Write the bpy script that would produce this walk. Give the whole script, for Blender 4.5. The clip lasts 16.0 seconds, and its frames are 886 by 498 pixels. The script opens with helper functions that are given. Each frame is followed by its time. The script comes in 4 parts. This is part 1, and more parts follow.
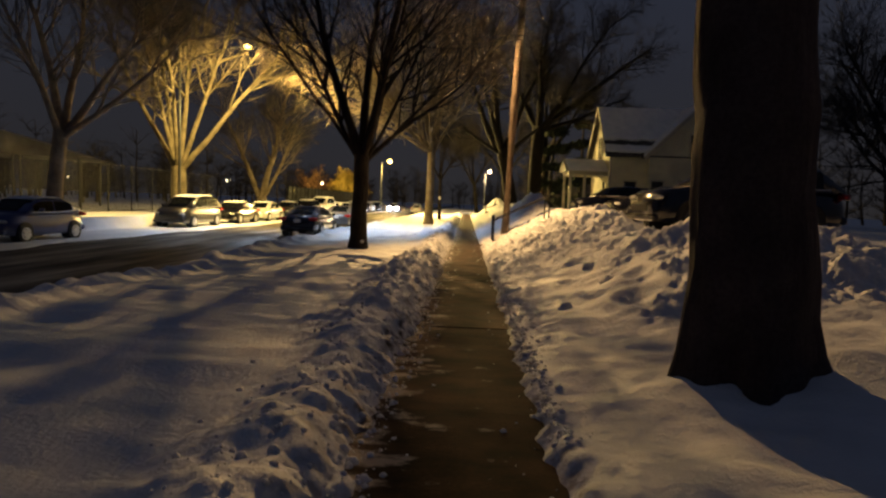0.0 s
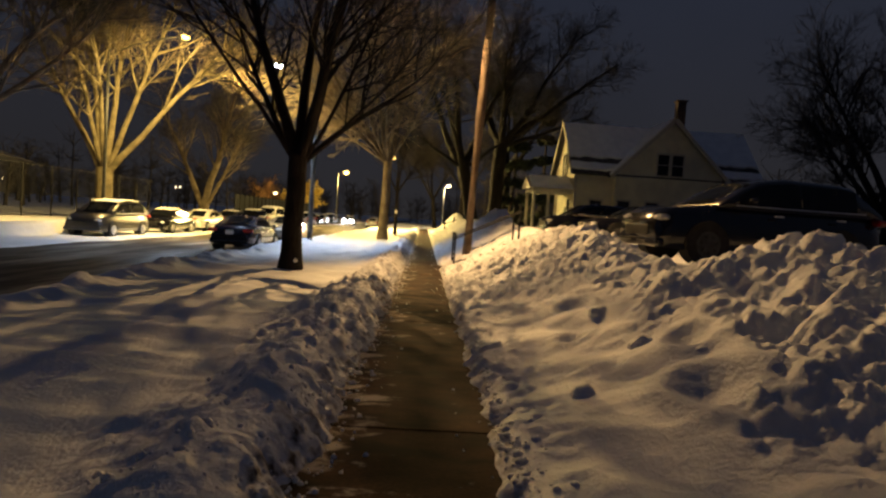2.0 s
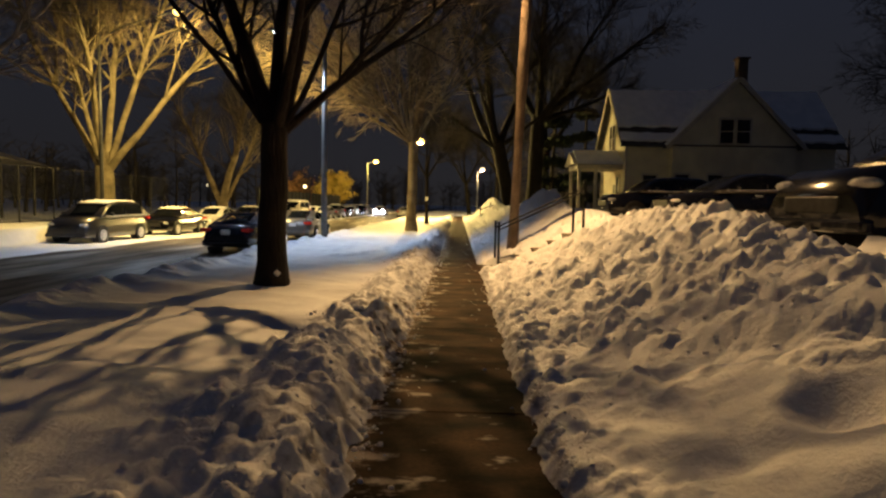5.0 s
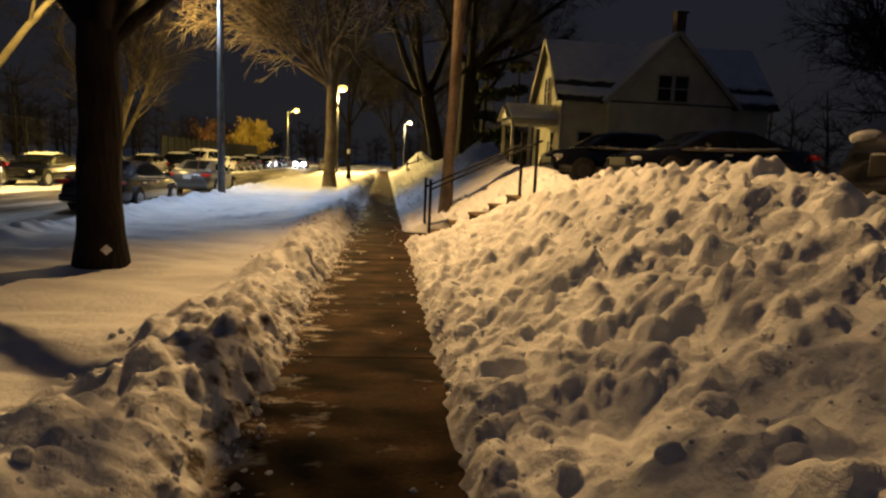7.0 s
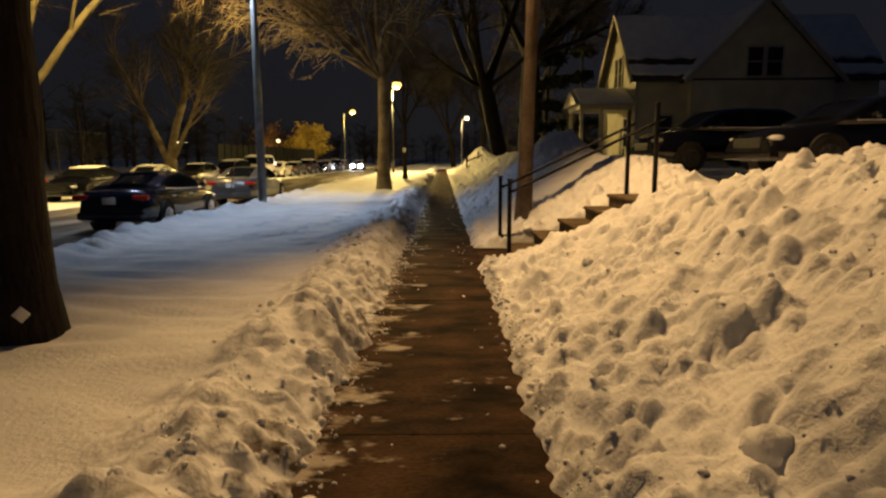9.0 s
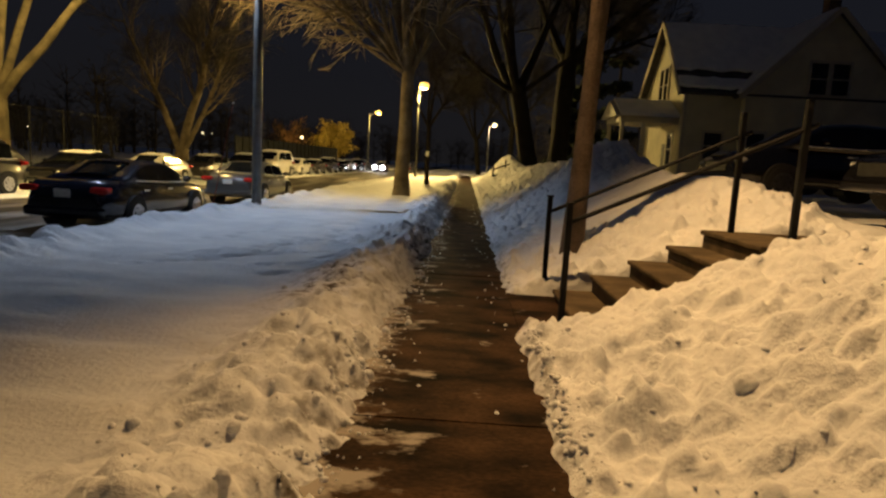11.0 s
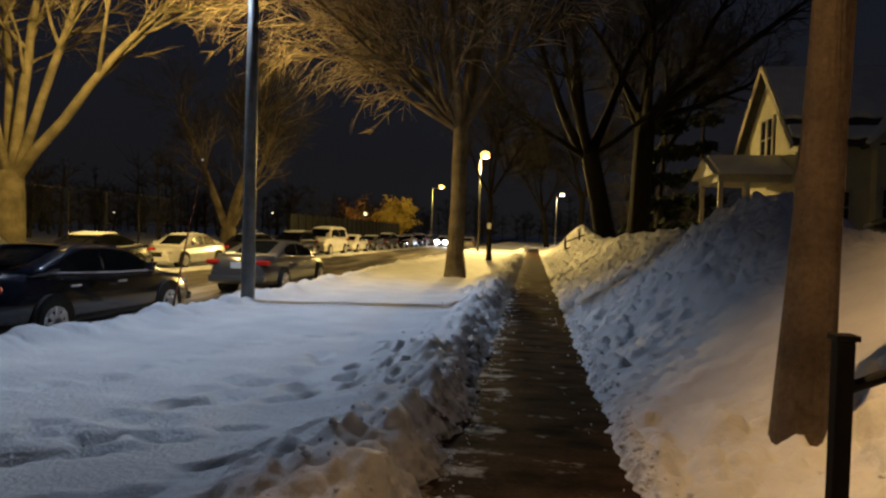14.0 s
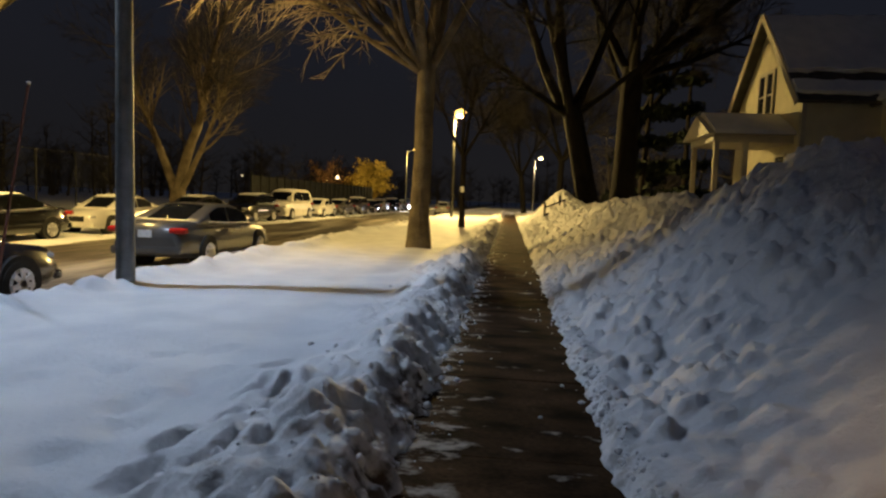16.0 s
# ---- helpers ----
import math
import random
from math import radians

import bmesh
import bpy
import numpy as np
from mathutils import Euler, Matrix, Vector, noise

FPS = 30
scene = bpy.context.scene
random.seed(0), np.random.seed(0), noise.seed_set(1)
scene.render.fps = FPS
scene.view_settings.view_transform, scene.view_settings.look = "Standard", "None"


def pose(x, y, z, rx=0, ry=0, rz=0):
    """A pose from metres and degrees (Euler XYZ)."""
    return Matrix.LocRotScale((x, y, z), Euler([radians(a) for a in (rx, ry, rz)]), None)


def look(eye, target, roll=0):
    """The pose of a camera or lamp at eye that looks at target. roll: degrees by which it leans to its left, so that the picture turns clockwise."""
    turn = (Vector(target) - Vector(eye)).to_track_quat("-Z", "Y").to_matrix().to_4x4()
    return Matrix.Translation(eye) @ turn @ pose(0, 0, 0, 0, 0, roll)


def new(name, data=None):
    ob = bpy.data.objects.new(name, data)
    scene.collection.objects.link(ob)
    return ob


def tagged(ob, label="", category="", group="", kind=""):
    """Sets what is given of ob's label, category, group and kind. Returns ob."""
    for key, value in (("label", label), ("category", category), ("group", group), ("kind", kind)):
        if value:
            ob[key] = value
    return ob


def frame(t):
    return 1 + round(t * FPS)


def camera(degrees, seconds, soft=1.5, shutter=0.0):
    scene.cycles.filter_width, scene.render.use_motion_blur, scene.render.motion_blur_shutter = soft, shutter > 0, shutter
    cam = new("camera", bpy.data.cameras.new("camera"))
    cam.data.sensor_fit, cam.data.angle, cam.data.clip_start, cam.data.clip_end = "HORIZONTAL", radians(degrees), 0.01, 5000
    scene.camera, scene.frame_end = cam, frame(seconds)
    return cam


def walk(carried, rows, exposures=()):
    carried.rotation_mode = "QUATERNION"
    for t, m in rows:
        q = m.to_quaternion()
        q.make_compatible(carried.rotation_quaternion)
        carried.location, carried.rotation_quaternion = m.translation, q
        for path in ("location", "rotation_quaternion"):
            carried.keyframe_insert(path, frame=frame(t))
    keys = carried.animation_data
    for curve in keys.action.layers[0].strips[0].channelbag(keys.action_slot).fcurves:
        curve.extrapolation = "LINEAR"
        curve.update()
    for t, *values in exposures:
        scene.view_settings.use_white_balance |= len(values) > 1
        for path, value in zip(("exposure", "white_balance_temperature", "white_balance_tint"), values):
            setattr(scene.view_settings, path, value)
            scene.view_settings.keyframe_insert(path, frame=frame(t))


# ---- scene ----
cam = camera(71.7, 16.0, 2.4)
METRES, EYE, TILT, LEAN, TURN = 24.0, 1.5, -1.65, 0.0, 2.06
ROWS = [
    (0.0, 0.0, 0.0, 0.0, 0.09, -2.61, -2.08),
    (0.5, -0.0003, 0.0323, 0.0008, -1.82, -2.55, 0.06),
    (1.0, 0.0002, 0.0652, 0.0001, -0.62, -5.71, -2.96),
    (1.5, 0.0056, 0.0962, 0.0022, -6.72, -2.07, 0.3),
    (2.0, 0.0049, 0.1287, 0.0035, -3.89, -1.03, -3.63),
    (2.5, 0.007, 0.1609, 0.0042, -4.28, -0.4, -0.87),
    (3.0, 0.0049, 0.1936, 0.0052, 1.08, -2.3, -3.73),
    (3.5, 0.0072, 0.2242, 0.0068, 0.19, -1.85, -0.79),
    (6.0, 0.0153, 0.3769, 0.0099, -2.77, -4.44, -2.59),
    (6.5, 0.0169, 0.4077, 0.0094, -6.61, -5.85, -2.97),
    (7.0, 0.0216, 0.4398, 0.0109, -7.48, -6.39, -2.17),
    (7.5, 0.0228, 0.472, 0.0108, 1.11, -7.66, -2.95),
    (8.0, 0.025, 0.5006, 0.0115, 0.42, -7.35, 1.45),
    (8.5, 0.0226, 0.5323, 0.012, 6.76, -8.5, -4.44),
    (9.0, 0.0232, 0.5623, 0.013, -2.12, -6.79, 0.37),
    (11.5, 0.0264, 0.7108, 0.0178, 0.36, -6.32, -3.4),
    (12.0, 0.0318, 0.7452, 0.0203, -3.32, -6.25, 1.1),
    (12.5, 0.0292, 0.7767, 0.0209, 1.44, -4.62, -2.83),
    (13.0, 0.0315, 0.8048, 0.0213, -1.06, -1.84, -0.01),
    (13.5, 0.0291, 0.8421, 0.0212, 6.22, -1.91, -3.4),
    (14.0, 0.0293, 0.8757, 0.0226, 6.23, 0.26, -1.82),
    (14.5, 0.03, 0.908, 0.0234, 6.81, -1.72, -0.44),
    (15.0, 0.0314, 0.9352, 0.0234, 7.08, -3.15, 0.12),
    (15.5, 0.0329, 0.9634, 0.0243, 3.89, -3.7, 0.39),
    (16.0, 0.0339, 0.9949, 0.0247, 4.09, -2.93, -2.15),
]
walk(cam, [(t, pose(0, 0, EYE, TILT, LEAN, TURN) @ pose(METRES * x, METRES * y, METRES * z, 90 + pitch, roll, yaw)) for t, x, y, z, yaw, pitch, roll in ROWS],
     [(0.0, 0.95), (2.0, 0.84), (3.5, 0.58), (6.0, 0.46), (7.5, 0.18), (9.0, -0.18), (11.5, -0.44), (13.0, -0.42), (16.0, -0.14)])

# ---- night sky, lamps ----
world = bpy.data.worlds.new("night_sky")
scene.world = world
world.use_nodes = True
wn = world.node_tree.nodes
wl = world.node_tree.links
wbg = wn["Background"]
wtc = wn.new("ShaderNodeTexCoord")
wsep = wn.new("ShaderNodeSeparateXYZ")
wl.new(wtc.outputs["Generated"], wsep.inputs[0])
wramp = wn.new("ShaderNodeValToRGB")
wramp.color_ramp.elements[0].position, wramp.color_ramp.elements[0].color = 0.0, (0.0105, 0.0098, 0.0105, 1)
wramp.color_ramp.elements[1].position, wramp.color_ramp.elements[1].color = 0.45, (0.0075, 0.0095, 0.0165, 1)
wl.new(wsep.outputs["Z"], wramp.inputs[0])
wnoise = wn.new("ShaderNodeTexNoise")
wnoise.inputs["Scale"].default_value, wnoise.inputs["Detail"].default_value = 1.85, 4
wl.new(wtc.outputs["Generated"], wnoise.inputs["Vector"])
wmul = wn.new("ShaderNodeMixRGB")
wmul.blend_type = "MULTIPLY"
wmul.inputs[0].default_value = 0.5
wl.new(wramp.outputs[0], wmul.inputs[1])
wl.new(wnoise.outputs[0], wmul.inputs[2])
wl.new(wmul.outputs[0], wbg.inputs["Color"])
wbg.inputs["Strength"].default_value = 1.6

SODIUM = (1.0, 0.68, 0.21)
WARM = (1.0, 0.595, 0.23)
LED = (0.61, 0.76, 1.0)


def lamp_at(name, place, watts, colour, size=0.2, target=None, cone=150, blend=0.5):
    if target is None:
        data = bpy.data.lights.new(name, "POINT")
    else:
        data = bpy.data.lights.new(name, "SPOT")
        data.spot_size, data.spot_blend = radians(cone), blend
    data.energy, data.color, data.shadow_soft_size = watts, colour, size
    ob = new(name, data)
    ob.matrix_world = look(place, target) if target else Matrix.Translation(place)
    return ob


LED_AT = (-7.05, 31.55, 8.1)
LAMP_B = (-13.6, 37.4, 10.6)
LAMP_2 = (-4.05, 71.1, 8.1)
LAMP_1 = (-16.9, 132.5, 10.2)
LAMP_W = (3.65, 103.7, 7.2)
FLOOD = (-0.4, 23.7, 9.7)
lamp_at("flood_light", (FLOOD[0], FLOOD[1], FLOOD[2] - 0.2), 6100, WARM, 0.07, (21.2, 7.2, -3.0), 145, 0.62)
lamp_at("led_light", (LED_AT[0], LED_AT[1], LED_AT[2] - 0.16), 6000, LED, 0.12, (-7.2, 31.0, 0.0), 120, 0.6)
lamp_at("lamp_light_b", (LAMP_B[0], LAMP_B[1], LAMP_B[2] - 0.4), 9000, SODIUM, 0.25, (-15.0, 44.0, 2.6), 176, 0.6)
lamp_at("lamp_light_two", (LAMP_2[0], LAMP_2[1], LAMP_2[2] - 0.5), 14000, SODIUM, 0.2)
lamp_at("lamp_light_one", (LAMP_1[0], LAMP_1[1], LAMP_1[2] - 0.7), 5000, SODIUM, 0.2)
lamp_at("lamp_light_w", (LAMP_W[0], LAMP_W[1], LAMP_W[2] - 0.5), 2200, (1.0, 0.72, 0.4), 0.2)
lamp_at("lamp_light_far", (-33.0, 139.0, 5.2), 3000, SODIUM, 0.2)

# ---- materials ----
def material(name, colour, rough=0.6, metal=0.0, vary=0.25, scale=6.0, fine=60.0, bump=0.2, dist=0.01, other=None, spec=0.5, coat=0.0):
    """A surface with two scales of variation: blotches and grain, and fine relief."""
    m = bpy.data.materials.new(name)
    m.use_nodes = True
    n, l = m.node_tree.nodes, m.node_tree.links
    b = n["Principled BSDF"]
    tc = n.new("ShaderNodeTexCoord")
    big, small = n.new("ShaderNodeTexNoise"), n.new("ShaderNodeTexNoise")
    big.inputs["Scale"].default_value, big.inputs["Detail"].default_value = scale, 6
    small.inputs["Scale"].default_value, small.inputs["Detail"].default_value = fine, 5
    l.new(tc.outputs["Object"], big.inputs["Vector"])
    l.new(tc.outputs["Object"], small.inputs["Vector"])
    mixa = n.new("ShaderNodeMixRGB")
    lo = tuple(c * (1 - vary) for c in colour)
    hi = other if other else tuple(min(1, c * (1 + vary)) for c in colour)
    mixa.inputs[1].default_value, mixa.inputs[2].default_value = (*lo, 1), (*hi, 1)
    ramp = n.new("ShaderNodeValToRGB")
    ramp.color_ramp.elements[0].position, ramp.color_ramp.elements[1].position = 0.35, 0.65
    l.new(big.outputs["Fac"], ramp.inputs[0])
    l.new(ramp.outputs[0], mixa.inputs[0])
    mixb = n.new("ShaderNodeMixRGB")
    mixb.blend_type = "OVERLAY"
    mixb.inputs[0].default_value = min(1, vary * 1.6)
    l.new(mixa.outputs[0], mixb.inputs[1])
    l.new(small.outputs["Fac"], mixb.inputs[2])
    l.new(mixb.outputs[0], b.inputs["Base Color"])
    b.inputs["Roughness"].default_value, b.inputs["Metallic"].default_value = rough, metal
    b.inputs["Specular IOR Level"].default_value = spec
    b.inputs["Coat Weight"].default_value = coat
    if bump:
        bp = n.new("ShaderNodeBump")
        bp.inputs["Strength"].default_value, bp.inputs["Distance"].default_value = bump, dist
        l.new(small.outputs["Fac"], bp.inputs["Height"])
        l.new(bp.outputs[0], b.inputs["Normal"])
    return m


def patchy(name, ground, snow, cut, scale, rough=0.3, stretch=(1, 1, 1), soft=0.06, bump=0.5, edge=0.0):
    """Wet paving under scattered trodden snow: two colours, split by a ragged noise."""
    m = material(name, ground, rough, 0, 0.7, 2.6, 40, 0.3, 0.006, tuple(c * 3.0 for c in ground), 0.08)
    n, l = m.node_tree.nodes, m.node_tree.links
    b = n["Principled BSDF"]
    base = b.inputs["Base Color"].links[0].from_socket
    tc = n.new("ShaderNodeTexCoord")
    geo = n.new("ShaderNodeNewGeometry")
    mp = n.new("ShaderNodeMapping")
    mp.inputs["Scale"].default_value = stretch
    for k in [k for k in n if k.type == "TEX_NOISE"]:
        l.new(mp.outputs[0], k.inputs["Vector"])
    l.new(geo.outputs["Position"], mp.inputs["Vector"])
    nz = n.new("ShaderNodeTexNoise")
    nz.inputs["Scale"].default_value, nz.inputs["Detail"].default_value, nz.inputs["Roughness"].default_value = scale, 9, 0.62
    l.new(mp.outputs[0], nz.inputs["Vector"])
    rp = n.new("ShaderNodeValToRGB")
    rp.color_ramp.elements[0].position, rp.color_ramp.elements[1].position = cut, cut + soft
    xyz = n.new("ShaderNodeSeparateXYZ")
    l.new(geo.outputs["Position"], xyz.inputs[0])
    verge_side = n.new("ShaderNodeMapRange")
    verge_side.inputs["From Min"].default_value, verge_side.inputs["From Max"].default_value = -0.05, -0.62
    verge_side.inputs["To Max"].default_value = edge
    l.new(xyz.outputs["X"], verge_side.inputs["Value"])
    more = n.new("ShaderNodeMath")
    l.new(nz.outputs["Fac"], more.inputs[0])
    l.new(verge_side.outputs[0], more.inputs[1])
    l.new(more.outputs[0], rp.inputs[0])
    mx = n.new("ShaderNodeMixRGB")
    l.new(rp.outputs[0], mx.inputs[0])
    l.new(base, mx.inputs[1])
    mx.inputs[2].default_value = (*snow, 1)
    l.new(mx.outputs[0], b.inputs["Base Color"])
    rr = n.new("ShaderNodeMapRange")
    rr.inputs["To Min"].default_value, rr.inputs["To Max"].default_value = rough, 0.75
    l.new(rp.outputs[0], rr.inputs["Value"])
    l.new(rr.outputs[0], b.inputs["Roughness"])
    bp = n.new("ShaderNodeBump")
    bp.inputs["Strength"].default_value, bp.inputs["Distance"].default_value = bump, 0.03
    l.new(nz.outputs["Fac"], bp.inputs["Height"])
    l.new(bp.outputs[0], b.inputs["Normal"])
    return m


def snow_material():
    m = material("snow", (0.74, 0.75, 0.78), 0.62, 0, 0.05, 1.5, 70, 0.35, 0.02, (0.83, 0.83, 0.84), 0.3)
    n, l = m.node_tree.nodes, m.node_tree.links
    b = n["Principled BSDF"]
    base = b.inputs["Base Color"].links[0].from_socket
    geo = n.new("ShaderNodeNewGeometry")
    nz = n.new("ShaderNodeTexNoise")
    nz.inputs["Scale"].default_value, nz.inputs["Detail"].default_value = 9.0, 8
    l.new(geo.outputs["Position"], nz.inputs["Vector"])
    rp = n.new("ShaderNodeValToRGB")
    rp.color_ramp.elements[0].position, rp.color_ramp.elements[1].position = 0.46, 0.64
    l.new(nz.outputs["Fac"], rp.inputs[0])
    # weight of the brown: real dirt plus shade painted into the snow colour
    dirt_shade = n.new("ShaderNodeAttribute")
    dirt_shade.attribute_name = "dirt_shade"
    ml = n.new("ShaderNodeMath")
    ml.operation = "MULTIPLY"
    l.new(rp.outputs[0], ml.inputs[0])
    l.new(dirt_shade.outputs["Fac"], ml.inputs[1])
    mx = n.new("ShaderNodeMixRGB")
    l.new(ml.outputs[0], mx.inputs[0])
    l.new(base, mx.inputs[1])
    mx.inputs[2].default_value = (0.10, 0.075, 0.05, 1)
    l.new(mx.outputs[0], b.inputs["Base Color"])
    b.inputs["Subsurface Weight"].default_value = 0.15
    b.inputs["Subsurface Radius"].default_value = (0.05, 0.045, 0.04)
    # granular relief
    vz = n.new("ShaderNodeTexNoise")
    vz.inputs["Scale"].default_value, vz.inputs["Detail"].default_value, vz.inputs["Roughness"].default_value = 24, 6, 0.6
    l.new(geo.outputs["Position"], vz.inputs["Vector"])
    bp = n.new("ShaderNodeBump")
    bp.inputs["Strength"].default_value, bp.inputs["Distance"].default_value = 0.58, 0.03
    l.new(vz.outputs["Fac"], bp.inputs["Height"])
    l.new(bp.outputs[0], b.inputs["Normal"])
    return m


def bark(name, colour, scale=9.0, bump=0.9):
    m = material(name, colour, 0.9, 0, 0.35, 2.0, 30, 0.4, 0.01, None, 0.2)
    n, l = m.node_tree.nodes, m.node_tree.links
    b = n["Principled BSDF"]
    tc = n.new("ShaderNodeTexCoord")
    mp = n.new("ShaderNodeMapping")
    mp.inputs["Scale"].default_value = (1, 1, 0.16)
    l.new(tc.outputs["Object"], mp.inputs["Vector"])
    nz = n.new("ShaderNodeTexNoise")
    nz.inputs["Scale"].default_value, nz.inputs["Detail"].default_value = scale * 2, 6
    l.new(mp.outputs[0], nz.inputs["Vector"])
    bp = n.new("ShaderNodeBump")
    bp.inputs["Strength"].default_value, bp.inputs["Distance"].default_value = bump, 0.05
    l.new(nz.outputs["Fac"], bp.inputs["Height"])
    l.new(bp.outputs[0], b.inputs["Normal"])
    return m


def glow(name, colour, strength):
    m = bpy.data.materials.new(name)
    m.use_nodes = True
    b = m.node_tree.nodes["Principled BSDF"]
    b.inputs["Base Color"].default_value = (*colour, 1)
    b.inputs["Emission Color"].default_value = (*colour, 1)
    b.inputs["Emission Strength"].default_value = strength
    return m


SNOW = snow_material()
WALK = patchy("wet_concrete", (0.022, 0.0120, 0.0062), (0.36, 0.32, 0.28), 0.625, 3.0, 0.86, (0.75, 1.3, 1), 0.09, 0.25, 0.17)
ASPHALT = patchy("slushy_asphalt", (0.042, 0.035, 0.027), (0.41, 0.38, 0.34), 0.46, 0.9, 0.5, (1.3, 0.16, 1), 0.25, 0.4)
STONE = material("step_concrete", (0.105, 0.075, 0.043), 0.85, 0, 0.35, 3, 70, 0.4, 0.008, None, 0.15)
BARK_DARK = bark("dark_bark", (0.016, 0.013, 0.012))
BARK_GREY = bark("grey_brown_bark", (0.21, 0.165, 0.12))
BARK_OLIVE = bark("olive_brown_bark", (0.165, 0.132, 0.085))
BARK_SOOT = bark("sooty_bark", (0.05, 0.04, 0.042))
BARK_PALE = bark("pale_bark", (0.115, 0.095, 0.055))
# bark and twigs blackened in colour so these trees stay unlit silhouettes
BARK_UNLIT = bark("unlit_black_bark", (0.008, 0.007, 0.007))
TWIG_UNLIT = material("unlit_black_twigs", (0.02, 0.016, 0.014), 0.85, 0, 0.3, 3, 30, 0)
TWIG_GREY = material("grey_twig_bark", (0.07, 0.05, 0.027), 0.85, 0, 0.3, 3, 30, 0)
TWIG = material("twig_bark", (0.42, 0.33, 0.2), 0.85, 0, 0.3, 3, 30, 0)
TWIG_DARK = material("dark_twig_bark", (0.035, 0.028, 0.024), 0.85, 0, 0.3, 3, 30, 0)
POLE_WOOD = bark("weathered_pole_wood", (0.135, 0.10, 0.075), 14, 0.5)
GALV = material("galvanised_steel", (0.19, 0.20, 0.20), 0.5, 0.6, 0.2, 5, 60, 0.15, 0.004)
BLACK_IRON = material("black_painted_iron", (0.010, 0.010, 0.011), 0.6, 0.0, 0.3, 8, 90, 0.2, 0.003, None, 0.15)
DARK_METAL = material("dark_metal", (0.03, 0.03, 0.03), 0.5, 0.5, 0.3, 8, 60, 0.1, 0.003)
RUBBER = material("tyre_rubber", (0.018, 0.018, 0.018), 0.85, 0, 0.3, 12, 80, 0.3, 0.004)
ALLOY = material("alloy_rim", (0.66, 0.66, 0.68), 0.4, 0.5, 0.15, 10, 60, 0.05, 0.002)
GLASS = material("car_glass", (0.012, 0.014, 0.016), 0.06, 0, 0.1, 3, 30, 0)
TAIL = material("red_tail_lens", (0.42, 0.02, 0.015), 0.15, 0, 0.2, 20, 80, 0)
CLEAR = material("clear_lamp_lens", (0.55, 0.55, 0.55), 0.1, 0.3, 0.2, 20, 80, 0)
PLATE = material("licence_plate_white", (0.7, 0.7, 0.68), 0.4, 0, 0.1, 20, 80, 0)
SIDING = material("cream_siding", (0.58, 0.54, 0.38), 0.7, 0, 0.1, 1.2, 30, 0.15, 0.006)
TRIM = material("weathered_trim_paint", (0.42, 0.39, 0.32), 0.6, 0, 0.1, 3, 40, 0.1, 0.004)
SHINGLE = material("dark_shingle", (0.05, 0.047, 0.045), 0.9, 0, 0.35, 3, 30, 0.5, 0.01)
BRICK_DARK = material("dark_brick", (0.05, 0.032, 0.028), 0.9, 0, 0.3, 5, 40, 0.5, 0.01)
PANE = material("window_glass", (0.015, 0.017, 0.02), 0.05, 0, 0.1, 3, 30, 0)
FENCE_DARK = material("dark_fence_screen", (0.02, 0.022, 0.02), 0.9, 0, 0.3, 2, 40, 0.2, 0.01)
LEAF = material("dry_yellow_leaf", (0.42, 0.31, 0.06), 0.8, 0, 0.4, 0.7, 8, 0)
# grey instead of snow white: the shelter roof's dimness is put into its colour
ROOF_DIMMED = material("dimmed_snowy_roof", (0.16, 0.15, 0.14), 0.7, 0, 0.35, 0.8, 20, 0.1, 0.01)
# darkened copy of the alloy rim, with the side lot's shade in its colour
RIM_SHADED = material("shaded_alloy_rim", (0.07, 0.07, 0.075), 0.45, 0.6, 0.2, 10, 60, 0.05, 0.002)
NEEDLE = material("dark_conifer_needles", (0.02, 0.03, 0.018), 0.9, 0, 0.4, 1, 10, 0)
FAR_WOOD = material("far_woods", (0.045, 0.038, 0.032), 0.95, 0, 0.4, 0.4, 3, 0)
REFLECTOR = material("white_reflector", (0.8, 0.8, 0.78), 0.3, 0, 0.1, 20, 60, 0)
GLOW_SODIUM = glow("sodium_bulb", (1.0, 0.62, 0.14), 5)
GLOW_WHITE = glow("white_bulb", (1.0, 0.8, 0.45), 4)
GLOW_LED = glow("led_panel", (0.75, 0.88, 1.0), 30)
GLOW_HEAD = glow("headlight_bulb", (0.85, 0.9, 1.0), 60)


def paint(name, colour, rough=0.3):
    return material(name, colour, rough, 0.15, 0.12, 1.2, 40, 0.04, 0.002, None, 0.5, 0.6)

# ---- mesh tools ----
def mesh_object(name, verts, faces, mat, parent=None, smooth=False, label=""):
    me = bpy.data.meshes.new(name)
    me.from_pydata(verts, [], faces)
    me.materials.append(mat)
    if smooth:
        me.polygons.foreach_set("use_smooth", [True] * len(me.polygons))
    ob = new(name, me)
    if parent:
        ob.parent = parent
    return tagged(ob, label)


def part(name, bm, mat, parent=None, label="", smooth=False):
    """Links a bmesh as one mesh object under a thing or a part."""
    me = bpy.data.meshes.new(name)
    bm.to_mesh(me)
    bm.free()
    me.materials.append(mat)
    if smooth:
        me.polygons.foreach_set("use_smooth", [True] * len(me.polygons))
    ob = new(name, me)
    if parent:
        ob.parent = parent
    return tagged(ob, label)


def thing(name, m, label, category, group="", kind=""):
    ob = new(name)
    ob.empty_display_size = 0.1
    ob.matrix_world = m
    return tagged(ob, label, category, group, kind)


